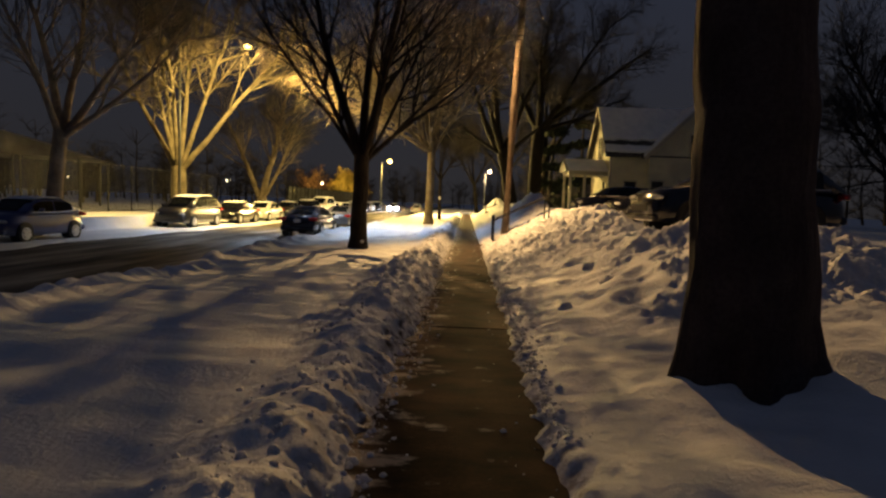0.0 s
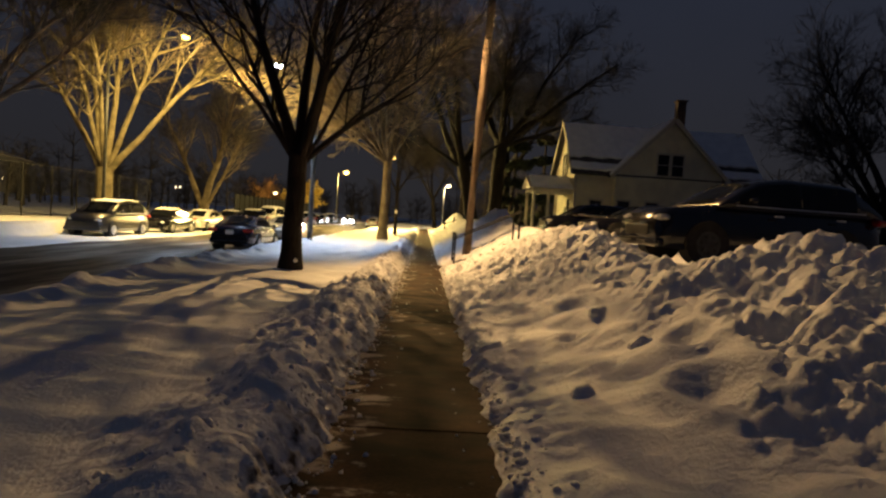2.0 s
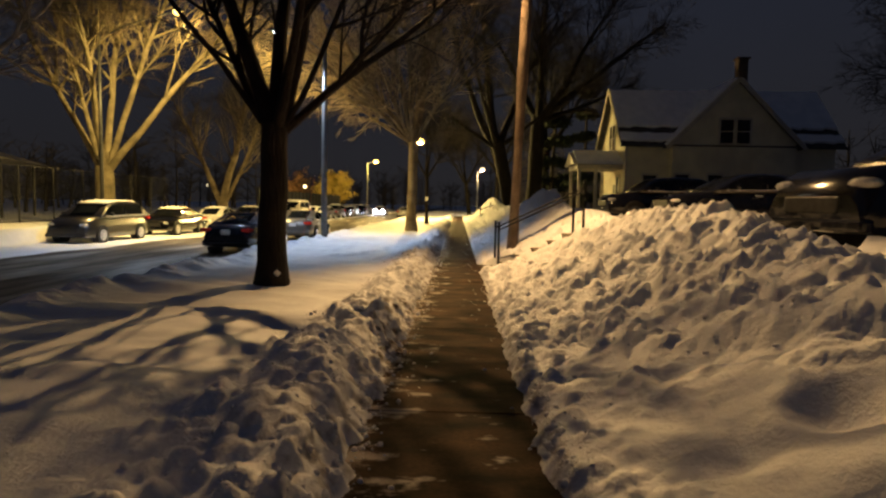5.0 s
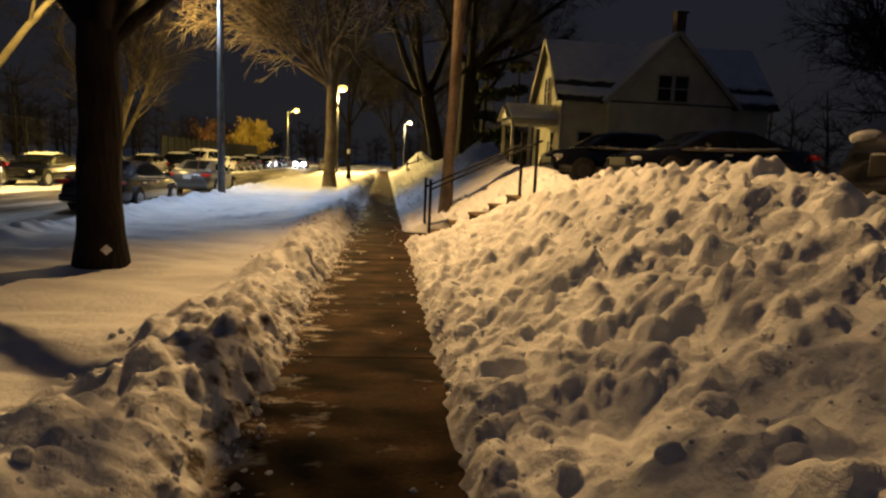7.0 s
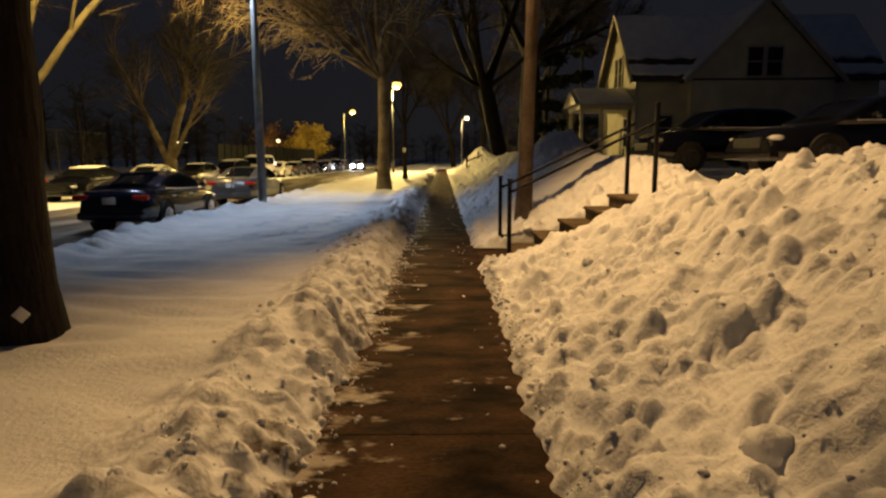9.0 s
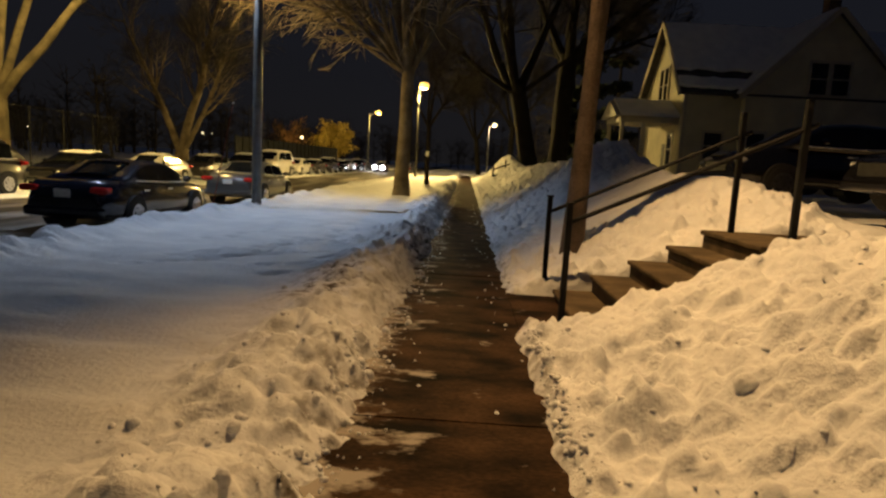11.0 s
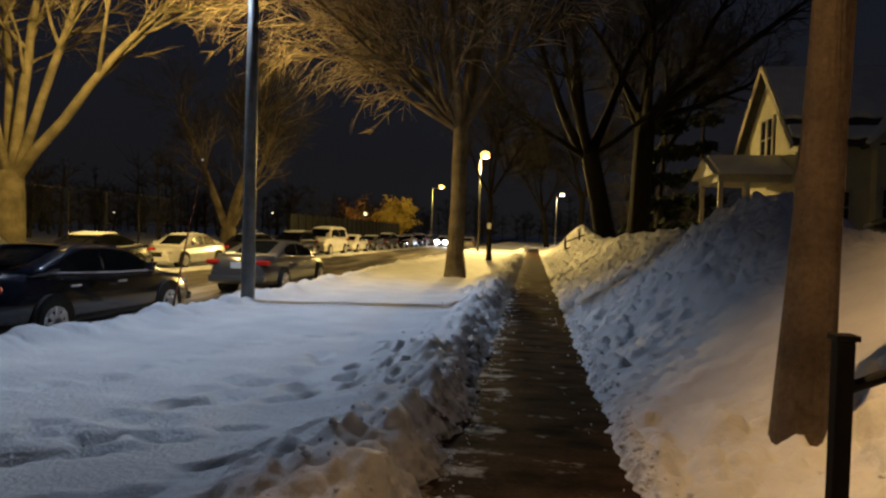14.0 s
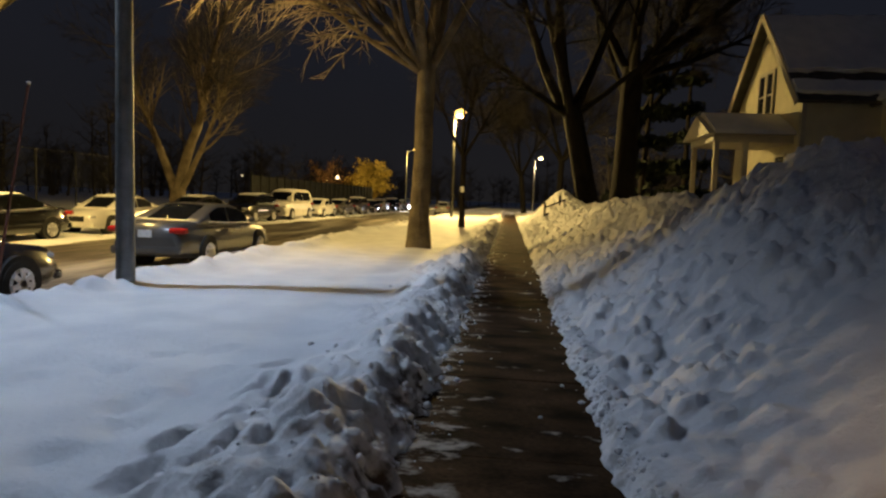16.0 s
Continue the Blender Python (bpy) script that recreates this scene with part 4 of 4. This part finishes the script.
    def end_glass(ya, yb, name):
        g = bmesh.new()
        rowsg = []
        for y in np.linspace(ya, yb, 5):
            z, base = interp(cab, y), interp(top, y) - 0.05
            k = (z - base) / (spec["roof"] - base)
            wi = (W - 0.10 - 0.17 * max(0, k)) * 0.86
            rowsg.append([g.verts.new((sx * wi, y, z + 0.014 - 0.03 * abs(sx) ** 3)) for sx in (-1, -0.5, 0, 0.5, 1)])
        for a, b in zip(rowsg, rowsg[1:]):
            for i in range(4):
                g.faces.new((a[i], a[i + 1], b[i + 1], b[i]))
        bmesh.ops.solidify(g, geom=g.faces[:], thickness=0.008)
        part(name, g, GLASS, c, "dark " + name.replace("_", " "), True)

    end_glass(y0 + 0.06, cab[1][0] - 0.04, "windscreen")
    end_glass(cab[-2][0] + 0.06, y1 - 0.08, "rear_window")
    part("grille", box((W * 0.95, 0.06, 0.2), (0, 0.02, 0.58), 0.02), DARK_METAL, c)
    part("front_bumper", box((W * 1.72, 0.16, 0.16), (0, 0.06, 0.36), 0.05), mat, c)
    part("rear_bumper", box((W * 1.74, 0.16, 0.2), (0, L - 0.05, 0.42), 0.06), mat, c)
    part("licence_plate", box((0.31, 0.015, 0.16), (0, L + 0.012, 0.78), 0.004), PLATE, c, "white licence plate")
    if snowy:
        r = random.Random(round(m.translation.y * 10))
        g = bmesh.new()
        n = 9
        rows2 = []
        for i, y in enumerate(np.linspace(cab[1][0], cab[-2][0] + 0.1, n)):
            wi = (W - 0.30)
            rows2.append([g.verts.new((sx * wi * (1 + r.uniform(-0.05, 0.05)), y, interp(cab, y) + (0.05 + r.uniform(-0.01, 0.02) if abs(sx) < 0.9 and 0 < i < n - 1 else 0.005))) for sx in (-1, -0.6, 0, 0.6, 1)])
        for a, b in zip(rows2, rows2[1:]):
            for i in range(4):
                g.faces.new((a[i], a[i + 1], b[i + 1], b[i]))
        part("roof_snow", g, SNOW, c, "thin snow on the roof", True)
    return c


NAVY = paint("navy_car_paint", (0.008, 0.010, 0.02), 0.22)
GREY = paint("grey_car_paint", (0.085, 0.082, 0.08))
WHITE = paint("white_car_paint", (0.72, 0.70, 0.66))
BLUE = paint("blue_car_paint", (0.02, 0.03, 0.13))
GREEN = paint("pale_green_car_paint", (0.30, 0.33, 0.24))
CHARCOAL = paint("charcoal_car_paint", (0.02, 0.018, 0.018))
BLACK = paint("black_car_paint", (0.006, 0.006, 0.007), 0.18)
SILVER = paint("silver_car_paint", (0.36, 0.35, 0.33))
ROADZ = -0.315


def parked(y_nose, x, spec, mat, label, away=True, z=ROADZ, on=False, snowy=True, group="parked cars along the street"):
    """away: the tail faces back along the walk."""
    if away:
        m = pose(x, y_nose, z, 0, 0, 180)
    else:
        m = pose(x, y_nose, z)
    return car(m, spec, mat, label, on, snowy, group)


parked(32.75, -7.75, SEDAN, NAVY, "dark navy sedan with bright window trim parked at the kerb", True, snowy=False)
parked(41.05, -7.75, SEDAN, GREY, "grey sedan with red tail lights parked at the kerb", True, snowy=False)
parked(13.6, -15.4, HATCH, GREEN, "pale green car parked across the road", False)
parked(18.9, -15.4, HATCH, BLUE, "blue hatchback parked across the road", False)
parked(31.6, -15.6, MINIVAN, CHARCOAL, "dark grey minivan with snow on its roof", False)
parked(38.3, -15.5, SEDAN, BLACK, "black sedan with snow on its roof", False)
parked(44.2, -15.5, SEDAN, WHITE, "white sedan parked across the road", False)
parked(50.8, -15.5, HATCH, CHARCOAL, "dark hatchback with snow on its roof", False)
parked(57.2, -15.6, SUV, BLACK, "black sport utility car parked across the road", False)
parked(63.2, -15.6, VAN, WHITE, "white van with dark windows", False)
parked(70.2, -15.5, SEDAN, WHITE, "white sedan parked farther along the road", False)
for i, (sp, mt, lb) in enumerate(((SEDAN, GREY, "grey sedan parked in a row"), (SUV, CHARCOAL, "charcoal sport utility car in a row"), (SEDAN, BLACK, "black sedan parked in a row"), (HATCH, SILVER, "silver hatchback parked in a row"), (SUV, BLACK, "black sport utility car in a row"), (SEDAN, SILVER, "silver sedan parked in a row"))):
    parked(76.3 + 6.1 * i, -15.5, sp, mt, lb, False)
parked(105.0, -12.6, SEDAN, SILVER, "silver car on the road with its headlights on", False, on=True, group="cars on the road")
parked(98.0, -7.7, SEDAN, SILVER, "pale sedan parked at the kerb far along", True)
# the lot beside the house
lot_z = 1.08
car(pose(4.1, 14.8, 1.0, 0, 0, -82), SUV, BLACK, "black sport utility car parked behind the snowbank", False, False, "cars in the side lot", RIM_SHADED)
car(pose(5.7, 25.0, lot_z, 0, 0, -85), SEDAN, BLACK, "black sedan parked in the side lot", False, False, "cars in the side lot", RIM_SHADED)
car(pose(7.5, 35.8, lot_z, 0, 0, -86), SUV, BLACK, "black sport utility car parked before the house", False, False, "cars in the side lot", RIM_SHADED)
car(pose(4.9, 28.6, lot_z, 0, 0, -85), HATCH, BLACK, "black hatchback parked in the side lot", False, False, "cars in the side lot", RIM_SHADED)

# ---- house beyond the lot ----
def gable_window(parent, x, y, z, w, h, axis="x"):
    """A sash window, framed, set on a wall facing -y (axis x) or -x (axis y)."""
    m = pose(x, y, z) if axis == "x" else pose(x, y, z, 0, 0, -90)
    wn_ = thing("window", m, "", "")
    wn_.parent = parent
    bm = box((w + 0.24, 0.07, 0.13), (0, -0.06, h / 2 + 0.06))
    for a in ((w + 0.3, 0.1, 0.08, 0, -h / 2 - 0.04), (0.12, 0.07, h, -w / 2 - 0.06, 0), (0.12, 0.07, h, w / 2 + 0.06, 0)):
        box((a[0], a[1], a[2]), (a[3], -0.06, a[4]), 0, bm)
    part("window_frame", bm, TRIM, wn_)
    for k in (-1, 1):
        part("pane", box((w, 0.02, h / 2 - 0.04), (0, -0.05, k * h / 4)), PANE, wn_)
    part("sash_bar", box((w, 0.04, 0.06), (0, -0.062, 0)), TRIM, wn_)
    return wn_


def build_house():
    g = 1.0
    x0, x1, y0, y1 = 11.35, 25.4, 50.0, 57.2
    eave, ridge = 6.15, 10.05
    ym = (y0 + y1) / 2
    h = thing("house", pose(0, 0, 0), "cream sided house with steep snowy gable roofs", "house")
    bm = box((x1 - x0, y1 - y0, eave - g + 0.8), ((x0 + x1) / 2, ym, (eave + g - 0.8) / 2))
    part("wall", bm, SIDING, h)
    for xx in (x0, x1):
        m = pose(xx - 0.1 if xx == x1 else xx + 0.1, ym, eave, 0, 0, 90)
        part("gable", prism([(-(y1 - y0) / 2, 0), ((y1 - y0) / 2, 0), (0, ridge - eave)], 0.2, m), SIDING, h)
    over = 0.5
    for s, name in ((-1, "roof"), (1, "roof")):
        ya, za = (y0 - over, eave - 0.42) if s < 0 else (y1 + over, eave - 0.42)
        length = math.hypot(ym - ya, ridge + 0.05 - za)
        ang = math.atan2(ridge + 0.05 - za, abs(ym - ya))
        rot = Matrix.Rotation(ang if s < 0 else -ang, 4, "X")
        mid = ((x0 + x1) / 2, (ya + ym) / 2, (za + ridge + 0.05) / 2)
        rf = part("roof", box((x1 - x0 + 0.9, length, 0.16), mid, 0, None, rot), SHINGLE, h)
        nrm = rot @ Vector((0, 0, 1))
        bm = bmesh.new()
        r = random.Random(5 + s)
        # snow on the slope, with a bare strip where it slid
        for lo, hi in ((0.30, 0.99), (0.06, 0.20)):
            n = 40
            rows = []
            for i in range(n + 1):
                x = x0 - 0.4 + (x1 - x0 + 0.8) * i / n
                j0, j1 = lo + r.uniform(-0.015, 0.02), hi + r.uniform(-0.01, 0.01)
                row = []
                for f, up in ((j0, 0.0), (j0 + 0.01, 0.14), (j1 - 0.01, 0.14), (j1, 0.0)):
                    p = Vector((x, ya + (ym - ya) * f, za + (ridge + 0.05 - za) * f)) + nrm * (0.075 + up)
                    row.append(bm.verts.new(p))
                rows.append(row)
            for a, b in zip(rows, rows[1:]):
                for q in range(3):
                    bm.faces.new((a[q], b[q], b[q + 1], a[q + 1]))
            for row in (rows[0], rows[-1]):
                bm.faces.new(row)
        bmesh.ops.recalc_face_normals(bm, faces=bm.faces[:])
        part("snow_layer", bm, SNOW, rf, "snow lying on the roof")
    # front cross gable
    cx, half, top = 18.4, 4.1, 10.1
    fy = y0 - 0.5
    part("gable", box((half * 2, 0.8, eave - g + 0.8), (cx, y0 - 0.1, (eave + g - 0.8) / 2)), SIDING, h)
    part("gable", prism([(cx - half, eave), (cx + half, eave), (cx, top)], 0.5, pose(0, fy + 0.25, 0)), SIDING, h)
    for s in (-1, 1):
        a, b = Vector((cx + s * (half + 0.45), 0, eave - 0.5)), Vector((cx, 0, top + 0.1))
        d = b - a
        rot = Matrix.Rotation(-math.atan2(d.z, d.x), 4, "Y")
        deep = ym - fy + 0.4
        mid = (a + b) / 2
        rf = part("roof", box((d.length, deep, 0.14), (mid.x, fy - 0.4 + deep / 2, mid.z), 0, None, rot), SHINGLE, h)
        nz = Vector((-d.z, 0, d.x)).normalized() * (1 if d.x > 0 else -1)
        part("snow_layer", box((d.length * 0.97, deep - 0.1, 0.12), (mid.x + nz.x * 0.132, fy - 0.4 + deep / 2, mid.z + nz.z * 0.132), 0.03, None, rot), SNOW, rf, "snow lying on the roof")
        part("bargeboard", box((d.length + 0.05, 0.06, 0.26), (mid.x, fy - 0.44, mid.z - 0.05), 0, None, rot), TRIM, h)
    for xx in (17.85, 18.95):
        gable_window(h, xx, fy - 0.01, 6.75, 0.85, 1.6)
    for xx in (15.0, 17.2, 19.2, 21.6):
        gable_window(h, xx, (y0 - 0.5 if 14.8 < xx < 23 else y0) - 0.01, 3.1, 0.9, 1.5)
    for xx in (13.0, 23.6):
        gable_window(h, xx, y0 - 0.01, 3.1, 0.9, 1.4)
    part("belt_trim", box((x1 - x0 + 0.05, 0.06, 0.24), ((x0 + x1) / 2, y0 - 0.02, eave - 0.25)), TRIM, h)
    part("corner_board", box((0.18, 0.18, eave - g), (x0 + 0.04, y0 + 0.02, (eave + g) / 2)), TRIM, h)
    for yy in (ym - 0.42, ym + 0.42):
        gable_window(h, x0 - 0.01, yy, 6.6, 0.62, 1.9, "y")
    gable_window(h, x0 - 0.01, y0 + 1.6, 2.9, 0.8, 1.7, "y")
    # bargeboards on the street gable
    for s in (-1, 1):
        a, b = Vector((x0 - 0.46, ym + s * ((y1 - y0) / 2 + over), eave - 0.45)), Vector((x0 - 0.46, ym, ridge + 0.1))
        d = b - a
        rot = Matrix.Rotation(math.atan2(d.z, d.y), 4, "X")
        part("bargeboard", box((0.06, d.length, 0.28), (a + b) / 2, 0, None, rot), TRIM, h)
    # clapboards
    for z in np.arange(g + 0.2, eave - 0.4, 0.2):
        part("clapboard", box((x1 - x0 - 0.2, 0.03, 0.2), ((x0 + x1) / 2, y0 - 0.012, z), 0, None, Matrix.Rotation(radians(-5), 4, "X")), SIDING, h)
        part("clapboard", box((0.03, y1 - y0 - 0.3, 0.2), (x0 - 0.012, ym, z), 0, None, Matrix.Rotation(radians(5), 4, "Y")), SIDING, h)
    part("chimney", box((0.7, 0.7, 3.6), (21.2, ym + 1.7, ridge + 1.0), 0.02), BRICK_DARK, h)
    part("chimney_cap", box((0.92, 0.92, 0.14), (21.2, ym + 1.7, ridge + 2.85), 0.02), BRICK_DARK, h)
    # porch
    px0, px1, py0, py1 = 8.2, 11.35, 50.5, 53.8
    porch = part("porch_roof", prism([(-(py1 - py0) / 2 - 0.3, 4.5), ((py1 - py0) / 2 + 0.3, 4.5), (0, 5.45)], px1 - px0 + 0.3, pose((px0 + px1) / 2 - 0.15, (py0 + py1) / 2, 0, 0, 0, 90)), TRIM, h, "white porch roof")
    part("porch_snow", prism([(-(py1 - py0) / 2 - 0.32, 4.52), (-(py1 - py0) / 2 - 0.2, 4.7), (0, 5.62), ((py1 - py0) / 2 + 0.2, 4.7), ((py1 - py0) / 2 + 0.32, 4.52), (0, 5.46)], px1 - px0, pose((px0 + px1) / 2 - 0.05, (py0 + py1) / 2, 0, 0, 0, 90)), SNOW, porch, "snow on the porch roof")
    part("porch_beam", box((px1 - px0, py1 - py0, 0.3), ((px0 + px1) / 2, (py0 + py1) / 2, 4.35)), TRIM, h)
    for xx, yy in ((px0 + 0.15, py0 + 0.12), (px0 + 0.15, py1 - 0.12), (px0 + 1.3, py0 + 0.12)):
        part("porch_post", box((0.2, 0.2, 3.3), (xx, yy, 2.6), 0.02), TRIM, h)
    part("porch_floor", box((px1 - px0, py1 - py0, 0.7), ((px0 + px1) / 2, (py0 + py1) / 2, 0.75)), STONE, h)
    part("door", box((0.06, 0.95, 2.1), (x0 - 0.045, 52.4, 2.15)), DARK_METAL, h, "dark front door")
    return h


build_house()

# ---- distance ----
def far_woods(seed, n, x_of, y_of, label):
    """Dense bare growth far off: many thin trunks and twigs in one mesh."""
    r = random.Random(seed)
    wood = Wood()
    for i in range(n):
        p = Vector((x_of(r), y_of(r), -0.3))
        hgt = r.uniform(6, 13)
        trunk = branch_path(r, p, Vector((r.uniform(-0.1, 0.1), r.uniform(-0.1, 0.1), 1)), hgt, 5, 0.06, 0.05)
        wood.limb(trunk, [0.22 * (1 - 0.8 * k / 5) for k in range(6)], 4)
        for k in range(26):
            j = r.randint(1, 4)
            a = r.uniform(0, math.tau)
            sub = branch_path(r, trunk[j], Vector((math.cos(a), math.sin(a), r.uniform(0.2, 1.2))), r.uniform(1.5, 4.5), 3, 0.2, 0.03)
            wood.limb(sub, [0.07, 0.05, 0.035, 0.015], 3)
            for q in range(4):
                a = r.uniform(0, math.tau)
                s2 = branch_path(r, sub[r.randint(1, 3)], Vector((math.cos(a), math.sin(a), r.uniform(0, 1))), r.uniform(0.6, 1.8), 2, 0.25, 0.0)
                wood.limb(s2, [0.035, 0.025, 0.012], 3)
    ob = mesh_object("far_trees", wood.v, wood.f, FAR_WOOD, None, True)
    return tagged(ob, label, "trees", kind="stuff")


far_woods(3, 130, lambda r: r.uniform(-150, -36), lambda r: r.uniform(70, 190), "dark bare woods far across the field")
far_woods(4, 110, lambda r: r.uniform(-60, 60), lambda r: r.uniform(165, 260), "dark bare trees far along the street")
far_woods(5, 60, lambda r: r.uniform(9, 60), lambda r: r.uniform(66, 130), "dark bare trees behind the house")
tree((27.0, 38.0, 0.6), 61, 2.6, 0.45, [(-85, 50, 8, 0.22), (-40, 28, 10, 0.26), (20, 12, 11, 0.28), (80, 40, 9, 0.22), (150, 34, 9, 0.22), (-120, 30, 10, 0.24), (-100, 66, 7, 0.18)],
     dict(WIDE, count=(16, 11, 8), length=(3.6, 1.8, 0.9)), BARK_UNLIT, TWIG_UNLIT, "broad dark bare tree standing beside the side lot", (0, 0), 1.3)


def leafy(place, seed, height, width, leaf_mat, label, n=2600, size=0.22, cone=False):
    """A crown of many small leaves on a branching frame."""
    r = random.Random(seed)
    t = thing("tree", pose(*place), label, "tree")
    wood = Wood()
    trunk = branch_path(r, Vector((0, 0, -0.3)), Vector((0, 0, 1)), height * (0.95 if cone else 0.6), 6, 0.03, 0.05)
    wood.limb(trunk, [0.28 * (1 - 0.75 * k / 6) for k in range(7)], 8)
    tips = []
    for i in range(46):
        j = r.randint(1, 6)
        a = r.uniform(0, math.tau)
        reach = width * r.uniform(0.5, 1.0) * ((1.05 - j / 6.5) if cone else 1)
        sub = branch_path(r, trunk[j], Vector((math.cos(a), math.sin(a), r.uniform(-0.25, 0.1) if cone else r.uniform(0.3, 1.2))), reach, 4, 0.12, 0.0)
        wood.limb(sub, [0.07 * (1 - 0.8 * k / 4) for k in range(5)], 4)
        tips += sub[1:]
    mesh_object("trunk", wood.v, wood.f, BARK_DARK, t, True)
    v, f = [], []
    for i in range(n):
        c = r.choice(tips) + Vector((r.gauss(0, 1), r.gauss(0, 1), r.gauss(0, 0.8))) * (0.22 if cone else 0.45)
        u = Vector((r.uniform(-1, 1), r.uniform(-1, 1), r.uniform(-1, 1))).normalized()
        w = u.orthogonal().normalized()
        s = size * r.uniform(0.6, 1.3)
        b = len(v)
        v += [c - u * s, c + w * s * 0.5, c + u * s, c - w * s * 0.5]
        f.append((b, b + 1, b + 2, b + 3))
    mesh_object("crown", v, f, leaf_mat, t, False, "clumps of small leaves")
    return t


leafy((-28.0, 144.4, 0), 7, 9.5, 5.5, LEAF, "tree with dry yellow leaves glowing under a lamp", 5200, 0.3)
leafy((-37.0, 146.0, 0), 27, 9.0, 6.0, material("dry_brown_leaf", (0.22, 0.12, 0.05), 0.85, 0, 0.4, 0.7, 8, 0), "tree with sparse brown leaves beside the yellow one", 2600, 0.22)
leafy((9.0, 68.0, 0.6), 9, 12.0, 3.6, NEEDLE, "tall dark conifer behind the porch", 6000, 0.3, True)
leafy((13.5, 74.0, 0.6), 10, 14.0, 4.0, NEEDLE, "tall dark conifer behind the house", 6000, 0.32, True)

# fences across the road
fence = thing("sports_fence", pose(0, 0, 0), "tall dark wire fence behind the parked cars", "fence")
for i in range(18):
    y = 6 + 3.0 * i
    part("post", rod((-25.0, y, -0.3), (-25.0, y, 3.4), 0.045, None, 8), DARK_METAL, fence)
    wires = bmesh.new()
    for k in range(26):
        for d in (-1, 1):
            z0, z1 = (0.1, 3.3) if d > 0 else (3.3, 0.1)
            ya, yb = y - 3.2 + 0.24 * k, y + 0.24 * k
            lo, hi = max(ya, y), min(yb, y + 3.0)
            if hi - lo > 0.05:
                za, zb = z0 + (z1 - z0) * (lo - ya) / (yb - ya), z0 + (z1 - z0) * (hi - ya) / (yb - ya)
                rod((-25.0 + 0.006 * d, lo, za), (-25.0 + 0.006 * d, hi, zb), 0.007, None, 3, wires, False)
    part("wire_mesh", wires, DARK_METAL, fence)
    for z in (0.15, 3.35):
        part("rail", rod((-25.0, y, z), (-25.0, y + 3.0, z), 0.025, None, 6), DARK_METAL, fence)
screen = thing("screen_fence", pose(0, 0, 0), "long dark board fence far along the road", "fence")
for i in range(24):
    part("board", box((0.06, 1.86, 3.0), (-21.5, 74 + 1.9 * i, 1.4), 0.01), FENCE_DARK, screen)
    part("post", box((0.12, 0.12, 3.2), (-21.42, 73.05 + 1.9 * i, 1.5), 0.01), FENCE_DARK, screen)

shelter = thing("shelter", pose(-40.0, 52.0, 0), "low open shelter with a snowy roof coloured dim grey", "shelter")
part("roof", prism([(-7.5, 4.2), (7.5, 4.2), (0, 6.4)], 9.0, pose(0, 0, 0, 0, 0, 20)), ROOF_DIMMED, shelter, "snowy roof darkened in colour to look barely lit")
for x in (-6.5, -2.2, 2.2, 6.5):
    for y in (-3.8, 3.8):
        part("post", rod((x * math.cos(0.35) - y * math.sin(0.35), x * math.sin(0.35) + y * math.cos(0.35), -0.2), (x * math.cos(0.35) - y * math.sin(0.35), x * math.sin(0.35) + y * math.cos(0.35), 4.3), 0.1, None, 8), DARK_METAL, shelter)
rail_far = thing("low_fence", pose(0, 0, 0), "low dark wooden rail fence in snow", "fence")
for x, y, z in ((1.75, 55.9, 0.35), (2.6, 57.2, 0.75), (3.5, 58.6, 1.0)):
    part("post", box((0.1, 0.1, 1.3), (x, y, z + 0.45), 0.01), BLACK_IRON, rail_far)
for dz in (0.45, 0.85):
    part("rail", rod((1.75, 55.9, 0.35 + dz), (3.5, 58.6, 1.0 + dz), 0.04, None, 8), BLACK_IRON, rail_far)

marker = thing("reflector_tag", pose(-3.03, 17.9, 0.3, 0, 0, 12), "small white diamond tag nailed to a trunk", "tag")
part("plate", box((0.09, 0.012, 0.09), (0, 0, 0), 0.002, None, Matrix.Rotation(radians(45), 4, "Y")), REFLECTOR, marker)
stake = thing("marker_stake", pose(-5.75, 30.1, -0.05, 0, 11, 0), "thin leaning reddish marker stake in the snow", "stake")
part("shaft", rod((0, 0, -0.3), (0, 0, 2.6), 0.017, 0.012, 8), material("rust_red_stake", (0.16, 0.05, 0.03), 0.7), stake)
part("cap", ball(0.02, (0, 0, 2.6)), REFLECTOR, stake)
tag_two = thing("tree_tag", pose(-2.4, 54.12, 1.95), "small white notice fixed to a slim trunk", "notice")
part("plate", box((0.2, 0.02, 0.3), (0, 0, 0), 0.005), REFLECTOR, tag_two)
